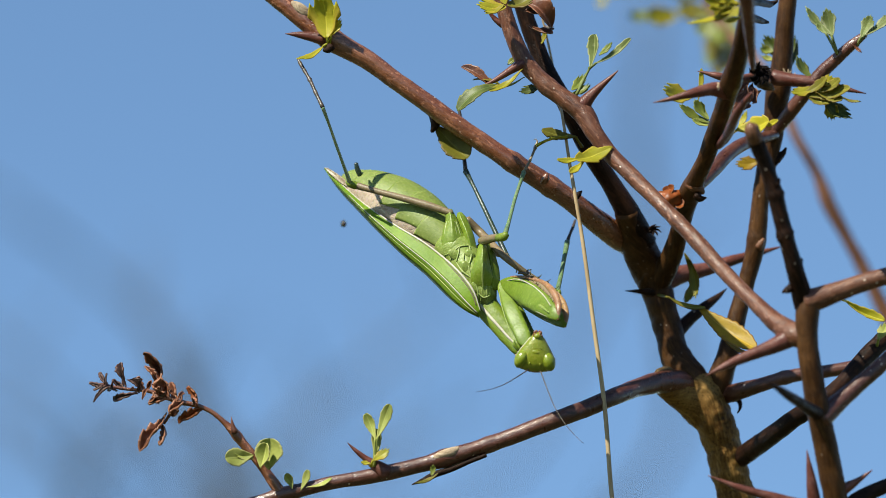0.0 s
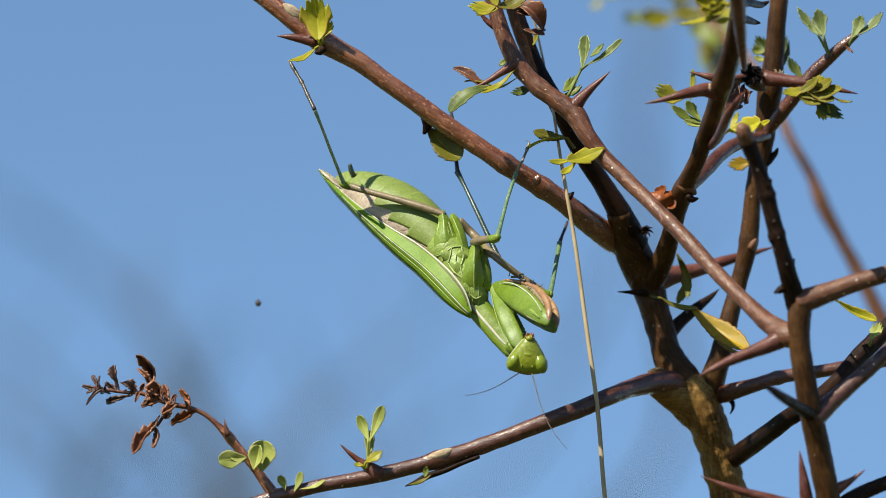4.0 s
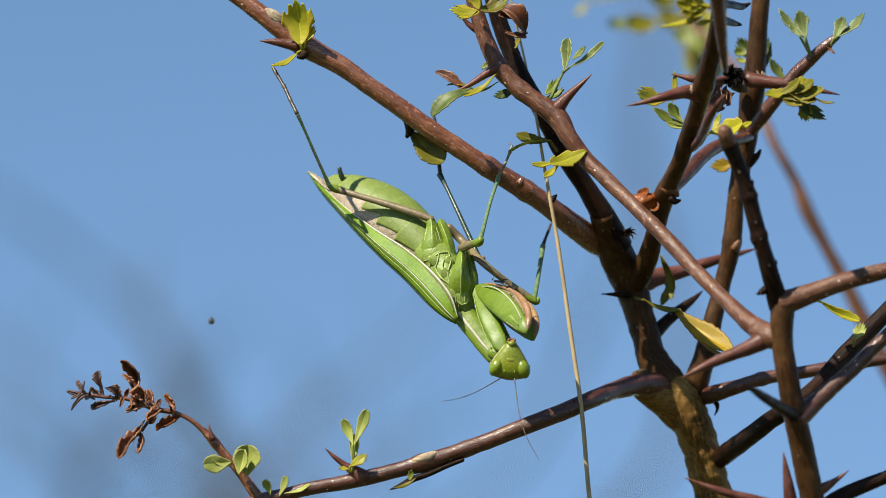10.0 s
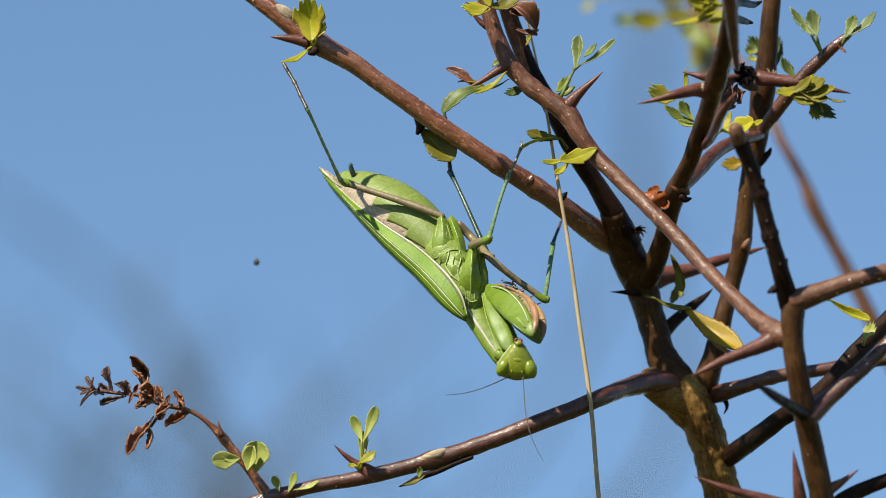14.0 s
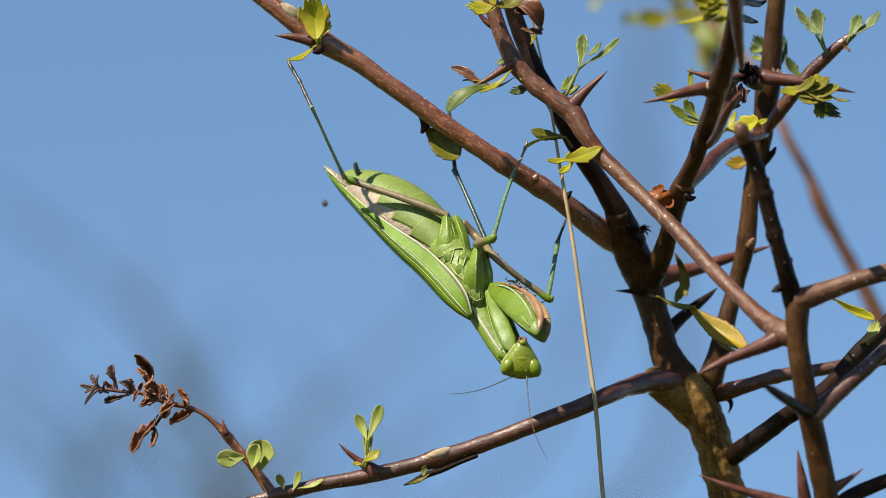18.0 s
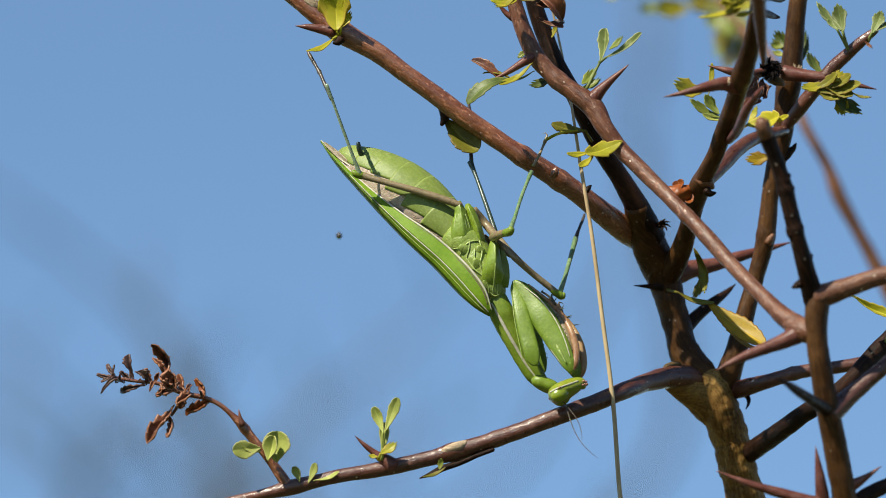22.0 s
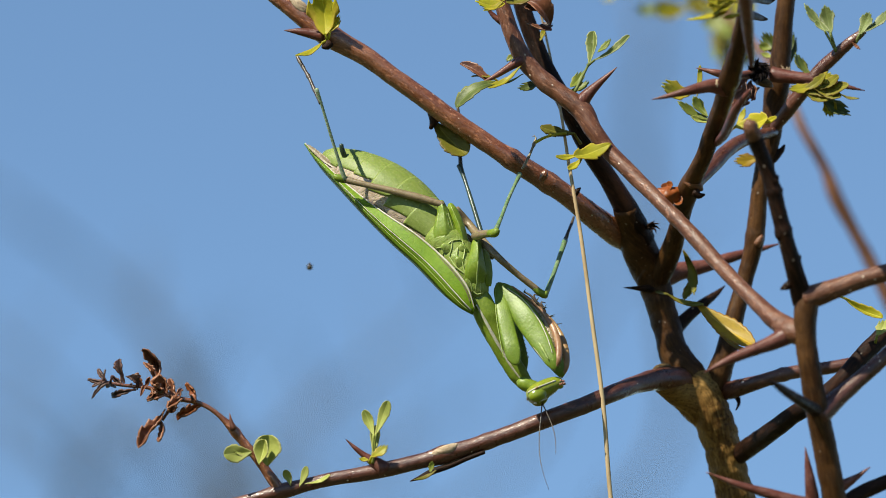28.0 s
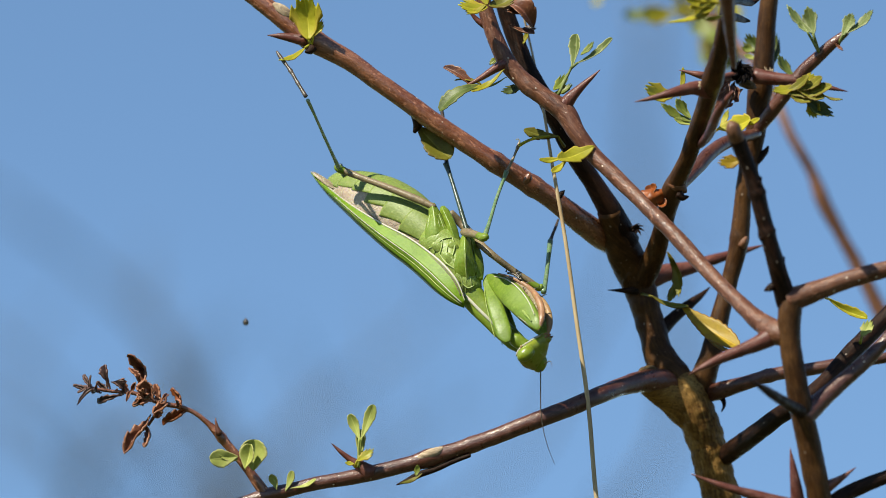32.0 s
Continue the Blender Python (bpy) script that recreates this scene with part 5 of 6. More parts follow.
def mover(ob, poser):
    """Notes that ob follows poser, a pose of the sheet by the second."""
    MOVERS.append((ob, poser))
    return ob


def shell(rows, a0, a1, seg, grow, s0, s1, thick=0.00012, jag=0.0, flat=1.0):
    """A curved plate on the round body along rows, between the angles a0 and a1 and the shares s0 and s1 of its length."""
    c = curve(rows, 3)
    n = len(c)
    i0, i1 = int(s0 * (n - 1)), max(int(s0 * (n - 1)) + 2, int(s1 * (n - 1)))
    grid = []
    for i in range(i0, min(i1 + 1, n)):
        p = spot(*c[i][:3])
        x = (spot(*c[min(i + 1, n - 1)][:3]) - spot(*c[max(i - 1, 0)][:3])).normalized()
        side = x.cross(Vector((0, -1, 0))).normalized()
        front = side.cross(x)
        f = (i - i0) / (i1 - i0)
        r = c[i][3] * STEP * (grow[0] + (grow[1] - grow[0]) * f)
        end = a1 - jag * f
        grid.append([p + side * (math.cos(a) * r) - front * (math.sin(a) * r * flat) for a in [radians(a0 + (end - a0) * j / seg) for j in range(seg + 1)]])
    return sheet(grid, thick)


def wedge(rows):
    """A ridged limb root: rows (u, v, d, width left of the ridge, width right of it, height of the ridge in mm)."""
    c = curve(rows, 3)
    n = len(c)
    pts = [spot(*r[:3]) for r in c]
    shape = [(-1, 0), (-0.93, 0.28), (-0.6, 0.58), (-0.12, 0.95), (0, 1), (0.12, 0.93), (0.55, 0.5), (0.9, 0.2), (1, 0), (0.7, -0.45), (0, -0.7), (-0.7, -0.45)]
    verts, faces, m = [], [], len(shape)
    for i, p in enumerate(pts):
        x = (pts[max(i - 1, 0)] - pts[min(i + 1, n - 1)]).normalized()
        side = x.cross(Vector((0, -1, 0))).normalized() * -1
        front = x.cross(side).normalized()
        front = front if front.y < 0 else -front
        side = side if side.x > 0 else -side
        for a, b in shape:
            k = 1 + 0.06 * noise.noise((p + side * a * 0.002) * 500)
            verts.append(p + side * (a * (c[i][3] if a < 0 else c[i][4]) * STEP * k) + front * (b * c[i][5] / 1000 * k))
    for i in range(n - 1):
        for j in range(m):
            k = (j + 1) % m
            faces.append((i * m + j, i * m + k, (i + 1) * m + k, (i + 1) * m + j))
    faces += [tuple(range(m))[::-1], tuple((n - 1) * m + j for j in range(m))]
    return verts, faces


def build_mantis():
    root = new("mantis")
    root.matrix_world = PLAN
    tagged(root, "large green praying mantis hanging head down from thorny twigs", "mantis")
    rng = random.Random(3)

    def body_part(name, geo, mat, label=""):
        return mover(part(name, geo, mat, root, label, BODY_REST), body_pose)

    def rows3(pts, lift=0.0):
        return [(u, v, bd(u, v) + lift, r) for u, v, r in pts]

    # abdomen: pinkish skin under overlapping green plates
    axis = rows3([(609, 314, 9), (615, 318, 18), (634, 329, 31), (657, 341, 42), (681, 354, 49), (706, 368, 53), (732, 384, 53), (758, 404, 50), (782, 425, 44), (802, 444, 37), (816, 458, 30)], -1.2)
    abdomen = body_part("abdomen", tube([(u, v, d, r * 0.984) for u, v, d, r in axis], 36, 3, 0.018), PINK, "swollen green abdomen with pinkish folds at its side")
    cuts = [0.02, 0.15, 0.29, 0.43, 0.58, 0.74, 0.94]
    for k in range(len(cuts) - 1):
        plate = part("belly_plate", shell(axis, 80, (290, 274, 270, 282, 294, 302)[k], 40, (1.003, 0.998), cuts[k] - 0.012, cuts[k + 1] + 0.012, 0.00003, jag=10), BELLY, abdomen, at=BODY_REST)
    for k in range(1, len(cuts) - 2):
        i = curve(axis, 3)
        p = i[int(cuts[k + 1] * (len(i) - 1))]
        r = p[3]
        g = tube([(p[0] - r * 0.42, p[1] + r * 0.46, p[2] + r * 0.088, 1.2), (p[0] - r * 0.2, p[1] + r * 0.34, p[2] + r * 0.1, 2.2), (p[0] + r * 0.06, p[1] + r * 0.26, p[2] + r * 0.11, 1)], 7, 3, 0.1)
        part("fold", g, SUTURE, abdomen, at=BODY_REST)
    part("fold", tube([(650, 350, bd(650, 350) + 3.0, 1), (685, 378, bd(685, 378) + 3.6, 1.8), (720, 402, bd(720, 402) + 3.8, 1.8), (760, 432, bd(760, 432) + 3.4, 1)], 7, 4, 0.15), PINK, abdomen, at=BODY_REST)
    for u, v, r in ((690, 320, 1.6), (718, 336, 1.9), (748, 374, 1.5)):
        part("speck", ball(spot(u, v, bd(u, v) + 3.9), r * STEP, 0.7 * STEP, r * STEP, 8, 6), SPINE, abdomen, "small black speck", BODY_REST)
    body_part("cercus", tube([(643, 326, bd(624, 312) + 3.0, 4), (637, 310, bd(624, 312) + 4.4, 4.6), (632, 298, bd(624, 312) + 4.8, 4.4), (630, 289, bd(624, 312) + 4.9, 3.4)], 12, 2, 0.05), SHADE, "small dark blue-green tail feeler")
    body_part("tail_plate", tube([(612, 317, bd(606, 318), 5), (621, 314, bd(606, 318) + 1, 8), (634, 312, bd(634, 312) + 1, 9), (648, 314, bd(648, 314), 4)], 12, 3, 0.03), BELLY)

    # wings
    top = curve([(u, v, bd(u, v) + e) for u, v, e in ((850, 550, 3.3), (838, 516, 4.9), (814, 484, 5.6), (782, 454, 5.6), (746, 427, 6.0), (704, 402, 5.8), (668, 378, 5.0), (632, 351, 3.6), (600, 322, 1.6), (575, 297, 0.3))], 6)
    low = curve([(u, v, bd(u, v) + e) for u, v, e in ((848, 562, 2.2), (831, 553, 3.6), (806, 534, 4.8), (780, 508, 5.3), (758, 486, 5.5), (716, 450, 5.4), (671, 407, 4.8), (626, 360, 3.5), (597, 329, 1.7), (574, 299, 0.3))], 6)

    def between(a, b, n, m, bulge):
        grid = []
        for i in range(n):
            s = i / (n - 1)
            p, q = [np.array([np.interp(s, np.linspace(0, 1, len(c)), c[:, k]) for k in range(3)]) for c in (a, b)]
            grid.append([spot(*(p + (q - p) * w + np.array((0, 0, bulge * min(w / 0.63, (1 - w) / 0.37) * math.sin(math.pi * min(1, s * 1.05)) ** 0.5)))) for w in [j / (m - 1) for j in range(m)]])
        return grid

    wing_grid = between(top, low, 60, 12, 1.3)
    wing = body_part("forewing", sheet([row[:8] for row in wing_grid], 0.00022), WING, "long leaf-green forewing with a cream front edge")
    part("wing_field", sheet([row[7:] for row in wing_grid], 0.00022), WING_OUTER, wing, "darker green outer field of the wing", BODY_REST)
    part("wing_margin", tube([(*r[:2], r[2] + 0.15, (2.6 - 1.7 * i / len(top)) * min(1, 0.25 + i / 12)) for i, r in enumerate(top)][::2], 8, 4, 0.04), PALE, wing, "cream wing edge", BODY_REST)
    part("wing_shadow_line", tube([(r[0] - 3.5, r[1] + 2.5, r[2] + 0.1, 1.4 - 0.8 * i / len(top)) for i, r in enumerate(top)][2:-6:2], 6, 4, 0.1), SUTURE, wing, "thin brown line along the wing edge", BODY_REST)
    for w, r, mat in ((7, 1.3, PALE), (9, 0.8, RIDGE)):
        line = [unspot(wing_grid[i][w]) for i in range(1, 52, 3)]
        part("vein", tube([(u, v, d + 0.2, r * (1 - 0.6 * i / len(line))) for i, (u, v, d) in enumerate(line)], 6, 5, 0.05), mat, wing, at=BODY_REST)
    low2 = low + np.array((-2, 3, -2.5)) * np.minimum(1, np.arange(len(low)) / 12)[:, None] * np.minimum(1, (len(low) - 1 - np.arange(len(low))) / 10)[:, None]
    body_part("far_forewing", sheet(between(low + np.array((0, 0, -0.3)), low2, 40, 5, 0.4), 0.0002), WING_DARK, "edge of the folded far wing")
    hind = leaf_mesh((622, 333, bd(622, 333) + 3.2), (577, 298, bd(573, 294) + 2.0), 10, fold=0.1, curl=0.03, lobes=1, cut=0.0, broad=0.4, seed=3)
    body_part("hindwing", hind, TAN, "tan tip of the folded hindwing")

    # thorax with the roots of the legs
    chest_geo = tube(rows3([(786, 424, 18), (792, 429, 29), (802, 439, 35), (822, 463, 33), (846, 498, 28)], 0.8) + [(857, 520, bd(858, 522) - 0.2, 23), (865, 540, bd(867, 542) - 2.0, 15), (872, 556, bd(877, 562) - 4.0, 7)], 30, 2.5, 0.06)
    thorax = body_part("thorax", chest_geo, CHEST, "pale green chest with ridged plates")
    chest_skin = [unspot(q) for q in chest_geo[0]]

    def on_chest(u, v):
        """The depth of the chest's near surface at (u, v)."""
        close = sorted((math.hypot(p[0] - u, p[1] - v), p[2]) for p in chest_skin)
        front = [d for r, d in close if r < 6] or [close[0][1]]
        return max(front)

    for u, v, w, h, lean in ((806, 452, 15, 9, 35), (826, 474, 14, 8, 55), (842, 508, 12, 7, 70), (832, 452, 12, 8, 60), (818, 492, 10, 6, 50)):
        part("chest_plate", ball(spot(u, v, on_chest(u, v) - 0.34), w * STEP, 3.2 * STEP, h * STEP, 14, 8, Matrix.Rotation(radians(lean), 3, "Y")), CHEST, thorax, at=BODY_REST)
    for pts in ([(786, 452), (800, 447), (813, 437), (830, 434)], [(813, 437), (811, 450), (807, 464)], [(830, 434), (834, 452), (829, 471)], [(807, 464), (818, 480), (834, 492)], [(829, 471), (834, 492), (838, 508)],
                [(850, 494), (853, 515), (850, 538)], [(858, 498), (862, 518), (861, 540)], [(841, 500), (846, 518), (846, 534)], [(846, 519), (856, 527), (866, 524)], [(818, 480), (812, 494), (822, 508)],
                [(822, 508), (834, 514), (843, 534)], [(853, 500), (862, 504)], [(800, 447), (797, 462)], [(822, 447), (820, 462), (824, 474)]):
        part("ridge", tube([(u, v, on_chest(u, v) - 0.14, 0.7 + 0.7 * math.sin(math.pi * (i + 0.4) / len(pts))) for i, (u, v) in enumerate(pts)], 8, 2, 0.1), RIDGE, thorax, at=BODY_REST)
    def coxa_root(name, pts, mat):
        root_part = body_part(name, wedge([(u, v, bd(u, v) + e, wl, wr, h) for u, v, e, wl, wr, h in pts]), mat)
        part("ridge", tube([(u, v, bd(u, v) + e + h * 0.93, 1.8) for u, v, e, wl, wr, h in pts[1:-1]], 6, 3, 0.1), RIDGE, root_part, at=BODY_REST)
        if name == "hind_coxa":
            for s1 in (-0.75, -0.38, 0.36, 0.7):
                part("ridge", tube([(u + s1 * (wl if s1 < 0 else wr), v, bd(u, v) + e + h * (np.interp(abs(s1), (0, 0.12, 0.6, 0.93), (1, 0.95, 0.58, 0.28)) - 0.08), 1.5) for u, v, e, wl, wr, h in pts[1:-2]], 6, 3, 0.1), RIDGE, root_part, at=BODY_REST)

    coxa_root("hind_coxa", [(806, 458, 2.4, 18, 18, 0.3), (804, 438, 4.3, 22, 22, 1.2), (801, 410, 5.0, 18, 17, 1.6), (799, 392, 5.2, 11, 11, 1.3), (797, 380, 5.4, 8, 8, 1.0), (796, 371, 5.4, 4, 4, 0.4)], ROOT)
    coxa_root("far_hind_coxa", [(836, 446, 2.4, 9, 9, 0.8), (829, 420, 2.8, 10, 10, 1.7), (821, 398, 3.0, 9.5, 9.5, 1.6), (815, 384, 3.2, 8, 8, 1.1), (813, 377, 3.2, 4, 4, 0.4)], ROOT)
    coxa_root("mid_coxa", [(858, 536, 0.6, 6, 6, 0.2), (855, 514, 2.4, 15, 12, 0.7), (854, 494, 3.8, 21, 17, 1.4), (854, 470, 4.8, 17, 14, 2.2), (854, 450, 4.9, 11, 10, 2.0), (854, 438, 4.9, 8, 8, 1.4), (854, 430, 4.8, 4, 4, 0.5)], ROOT)
    coxa_root("far_mid_coxa", [(872, 514, 0.8, 10, 10, 0.6), (871, 492, 1.2, 14, 14, 1.6), (868, 460, 1.6, 10, 11, 1.6), (863, 436, 2.2, 7, 7, 1.2), (862, 428, 2.2, 3, 3, 0.4)], GREEN)

    # hind and middle legs
    def shank(name, pts, mat, poser, label="", knots=()):
        return mover(part(name, tube(pts, 12, 4, 0.02, knots=knots), mat, root, label, poser(0)), poser)

    hd, kd = bd(798, 376) + 5.7, knee_depth(0)
    p = hind_thigh
    thigh = shank("hind_femur", [(800, 378, hd, 5.5), (770, 368, hd + (kd - hd) * .17, 6.8), (720, 353, hd + (kd - hd) * .45, 6.2), (660, 337, hd + (kd - hd) * .78, 5.5), (628, 328, kd, 6), (620, 326, kd, 5)], TAN, p, "long brownish thigh with a green knee")
    part("knee", tube([(636, 330, kd, 6.2), (624, 327, kd, 7), (617, 324, kd, 5.5), (614, 320, kd, 2.5)], 12, 2, 0.02), GREEN, thigh, "green knee", p(0))
    p = hind_shin
    shank("hind_tibia", [(620, 326, kd, 4.4), (612, 304, kd + (7 - kd) * .16, 3.2), (595, 257, kd + (7 - kd) * .5, 2.8), (580, 214, kd + (7 - kd) * .83, 2.7), (571, 190, 7, 3.6)], PALE_SHIN, p, "thin blue-green shin")
    p = limb(HIND_ANKLE, HIND_FOOT, 7.0, 0.0)
    shank("hind_tarsus", [(571, 190, 7, 3.8), (558, 163, 4.8, 3.0), (550, 145, 3.3, 3.2), (538, 124, 1.5, 2.8), (531, 112, 0.5, 3.4), (527, 104, 0, 1.6)], FOOT, p, "dark jointed foot", knots=((0.3, 0.35, 0.03), (0.55, 0.4, 0.03), (0.75, 0.4, 0.03)))

    md = bd(853, 426) + 4.7
    p = mid_thigh
    thigh = shank("mid_femur", [(852, 427, md, 7), (860, 425, md + 3, 8), (872, 422, md + 6, 7), (886, 420, md + 10, 6.5), (893, 418, md + 12, 6)], TAN, p, "short-looking brownish thigh")
    part("knee", tube([(882, 421, md + 9, 7), (892, 419, md + 12, 7.6), (897, 414, md + 12.5, 5)], 12, 2, 0.02), GREEN, thigh, "green knee", p(0))
    p = mid_shin
    shank("mid_tibia", [(893, 418, md + 12, 5), (900, 395, md + 12 + (3 - md - 12) * .2, 3.6), (912, 350, md + 12 + (3 - md - 12) * .6, 3.2), (922, 320, md + 12 + (3 - md - 12) * .87, 3.3), (927, 305, 3, 4.6)], TEAL, p, "thin green shin")
    p = limb(MID_ANKLE, MID_FOOT, 3.0, -0.5)
    shank("mid_tarsus", [(927, 305, 3, 3.0), (936, 288, 2, 2.3), (944, 270, 0.8, 2.2), (949, 257, 0, 2.6), (951, 250, -0.5, 1.4), (948, 246, -0.6, 0.8), (944, 248, -0.6, 0.4)], TAN, p, "brown jointed foot with two claws", knots=((0.35, 0.3, 0.03), (0.7, 0.4, 0.03)))

    fd = bd(830, 392)
    p = from_body(826, 388, fd, HIND2_KNEE, 10.0)
    thigh = shank("far_hind_femur", [(826, 388, fd, 7), (850, 412, fd, 7.5), (890, 452, 9.5, 6.5), (940, 490, 10, 5.5), (975, 513, 10, 5.5), (985, 520, 10, 5)], TAN, p, "far brownish thigh")
    part("knee", tube([(968, 509, 10, 5.5), (980, 517, 10, 6.5), (988, 520, 10, 6), (990, 514, 10, 3)], 12, 2, 0.02), GREEN, thigh, "green knee", p(0))
    p = limb(HIND2_KNEE, HIND2_ANKLE, 10.0, -11.0)
    shank("far_hind_tibia", [(985, 520, 10, 5), (990, 500, 5.5, 4.2), (998, 460, -3.5, 4), (1004, 428, -11, 5)], TEAL, p, "far blue-green shin")
    p = limb(HIND2_ANKLE, HIND2_FOOT, -11.0, -17.0)
    shank("far_hind_tarsus", [(1004, 428, -11, 3.8), (1009, 414, -13.6, 2.6), (1014, 402, -16, 2.8), (1018, 390, -18, 2.2)], FOOT, p)

    p = from_body(846, 436, fd, MID2_KNEE, 4.0)
    shank("far_mid_femur", [(846, 436, fd, 6), (870, 446, fd, 6), (897, 453, 4, 5)], TAN, p)
    p = limb(MID2_KNEE, MID2_ANKLE, 4.0, -8.0)
    # The far shin's shade is put into its dark colour.
    shank("far_mid_tibia", [(899, 458, 4, 5), (880, 418, 1, 4.4), (855, 365, -3, 4), (832, 318, -7, 4), (824, 303, -8, 5.5)], SHADE, p, "far shin darkened for shade")
    p = limb(MID2_ANKLE, MID2_FOOT, -8.0, -13.0)
    shank("far_mid_tarsus", [(824, 303, -8, 4), (821, 275, -10, 3.4), (818, 240, -12, 3.6), (815, 210, -13, 3.4), (812, 192, -13.5, 2.5)], FOOT, p)

    # prothorax and forelegs, as they are at 24 s
    late = 24.0
    cd = neck_at(late)[0][2]
    chest = mover(part("prothorax", tube([(837, 504, cd - 2.0, 13), (852, 539, cd - 0.4, 20.5), (860, 555, cd, 22), (877, 591, cd, 21), (896, 628, cd, 18.5), (907, 648, cd, 17.5), (917, 664, cd, 17), (929, 681, cd, 14.5), (939, 691, cd + 0.3, 11.5), (950, 698, cd + 0.8, 9), (960, 701, cd + 1.2, 6)], 24, 4, 0.06, flat=0.8, square=0.7), GREEN, root,
                       "slender green neck shield with a cream ridge", chest_pose(late)), chest_pose)
    part("ridge", tube([(846, 546, cd + 2.1, 1.4), (862, 575, cd + 2.2, 2.7), (876, 601, cd + 2.1, 2.8), (891, 627, cd + 1.88, 2.6), (906, 653, cd + 1.75, 2.2), (926, 680, cd + 1.55, 1.2)], 10, 3, 0.1, flat=0.6), PALE, chest, "cream ridge", chest_pose(late))
    for side in (0, 1):
        s, k, e = arm_points(late, side)
        off = (13, 13) if side else (0, 0)

        def put(pts, dd=0.0):
            out = []
            for u, v, f, r in pts:
                out.append((u + off[0], v + off[1], (s[2] + (k[2] - s[2]) * f if f <= 1 else k[2] + (e[2] - k[2]) * (f - 1)) + dd, r))
            return out

        word = "" if side == 0 else "far_"
        pc, pf = coxa_pose(side), femur_pose(side)
        coxa = mover(part(word + "fore_coxa", tube(put([(917, 650, -0.06, 6), (913, 640, 0.0, 12), (909, 622, 0.08, 14), (903, 600, .25, 14.5), (895, 566, .5, 13.5), (889, 535, .8, 11), (886, 518, .95, 9), (888, 509, 1, 6)]), 20, 4, 0.03, flat=0.42, square=0.62), FEMUR, root, "stout green upper foreleg", pc(late)), pc)
        part("edge_line", tube(put([(894, 640, 0.02, 0.7), (887, 604, .25, 1.0), (881, 566, .5, 1.0), (879, 535, .8, 0.9), (879, 518, .95, 0.6)], 0.45), 6, 3, 0.05), CHEST, coxa, at=pc(late))
        part("bead_row", merge(*[ball(spot(*put([(892 + 22 * j / 11 + 11, 545 + 80 * j / 11, 0.7 - 0.6 * j / 11, 0)], 0.3)[0][:3]), 1.2 * STEP, 1.2 * STEP, 1.2 * STEP, 6, 4) for j in range(12)]), SPINE, coxa, "row of dark beads", pc(late))
        femur = mover(part(word + "fore_femur", tube(put([(882, 510, 1, 5), (891, 517, 1.05, 11), (909, 537, 1.2, 17.5), (932, 567, 1.45, 21), (952, 598, 1.65, 20), (970, 628, 1.85, 16), (980, 648, 1.97, 11), (985, 660, 2, 5)]), 22, 4, 0.03, flat=0.40, square=0.75), FEMUR, root,
                            "broad green grasping foreleg", pf(late)), pf)
        part("fore_tibia", tube(put([(984, 662, 2, 2), (991, 645, 1.97, 5.5), (992, 620, 1.85, 6.2), (984, 591, 1.7, 5.6), (970, 567, 1.5, 4.4), (951, 546, 1.4, 3.3), (930, 529, 1.3, 2.4), (908, 513, 1.12, 1.4)], 0.0), 14, 4, 0.05, flat=0.7), TIBIA if side == 0 else ORANGE, femur, "folded pinkish brown spiny shin", pf(late))
        part("groove", tube(put([(922, 527, 1.22, 1.5), (946, 548, 1.38, 4), (964, 572, 1.52, 6), (977, 600, 1.7, 6.5), (983, 630, 1.88, 5.5), (983, 652, 1.98, 2.5)], -0.2), 10, 4, 0.06, flat=0.5), TAN, femur, "tan groove that the shin folds into", pf(late))
        part("edge_line", tube(put([(900, 517, 1.05, 0.7), (925, 534, 1.3, 1.1), (952, 566, 1.5, 1.2), (970, 600, 1.7, 1.1), (981, 632, 1.9, 0.7)], 1.0), 6, 3, 0.05), PALE, femur, at=pf(late))
        part("edge_line", tube(put([(893, 527, 1.05, 0.7), (907, 556, 1.25, 1.1), (926, 588, 1.5, 1.3), (948, 622, 1.75, 1.2), (968, 648, 1.93, 0.7)], 0.55), 6, 3, 0.05), PALE, femur, at=pf(late))
        part("keel", tube(put([(900, 525, 1.05, 1.5), (922, 556, 1.3, 3.2), (944, 592, 1.55, 3.6), (962, 622, 1.8, 3), (974, 643, 1.95, 1.2)], 0.85), 8, 3, 0.05, flat=0.6), CHEST, femur, at=pf(late))
        teeth = []
        for j in range(11):
            f = j / 10 + rng.uniform(-0.03, 0.03)
            u, v, s1 = 948 + 34 * f, 545 + 76 * f, rng.uniform(0.5, 1.3)
            teeth.append(tube(put([(u + 1, v + 1, 1.3 + .5 * f, 0.9), (u + 3, v, 1.3 + .5 * f, 0.7), (u + 3 + 3.5 * s1, v - 1.5 * s1, 1.3 + .5 * f, 0.2)], 0.9), 6, 2, 0))
        for u, v, a, b in ((952, 540, 5, -8), (962, 554, 10, -4), (972, 568, 13, -2), (930, 524, 3, -6)):
            teeth.append(tube(put([(u, v, 1.4, 1.4), (u + a / 2, v + b / 2, 1.4, 1.0), (u + a, v + b, 1.4, 0.25)], 0.6), 6, 2, 0))
        part("spine_row", merge(*teeth), SPINE, femur, "row of dark spines", pf(late))
        thumb = tube(put([(930, 523, 1.3, 2), (942, 530, 1.35, 2.2), (955, 545, 1.4, 2), (948, 528, 1.35, 1.5), (956, 530, 1.35, 0.6)], 0.5), 6, 3, 0.1)
        part("fore_foot", thumb, FOOT, femur, "thin brown folded foot", pf(late))

    def neck_pose(t):
        b = neck_at(t)[1]
        u, v = when(HEAD, t)[:2]
        return along(spot(*b), spot(u, v, b[2] + 0.6))

    m = neck_pose(20.0)
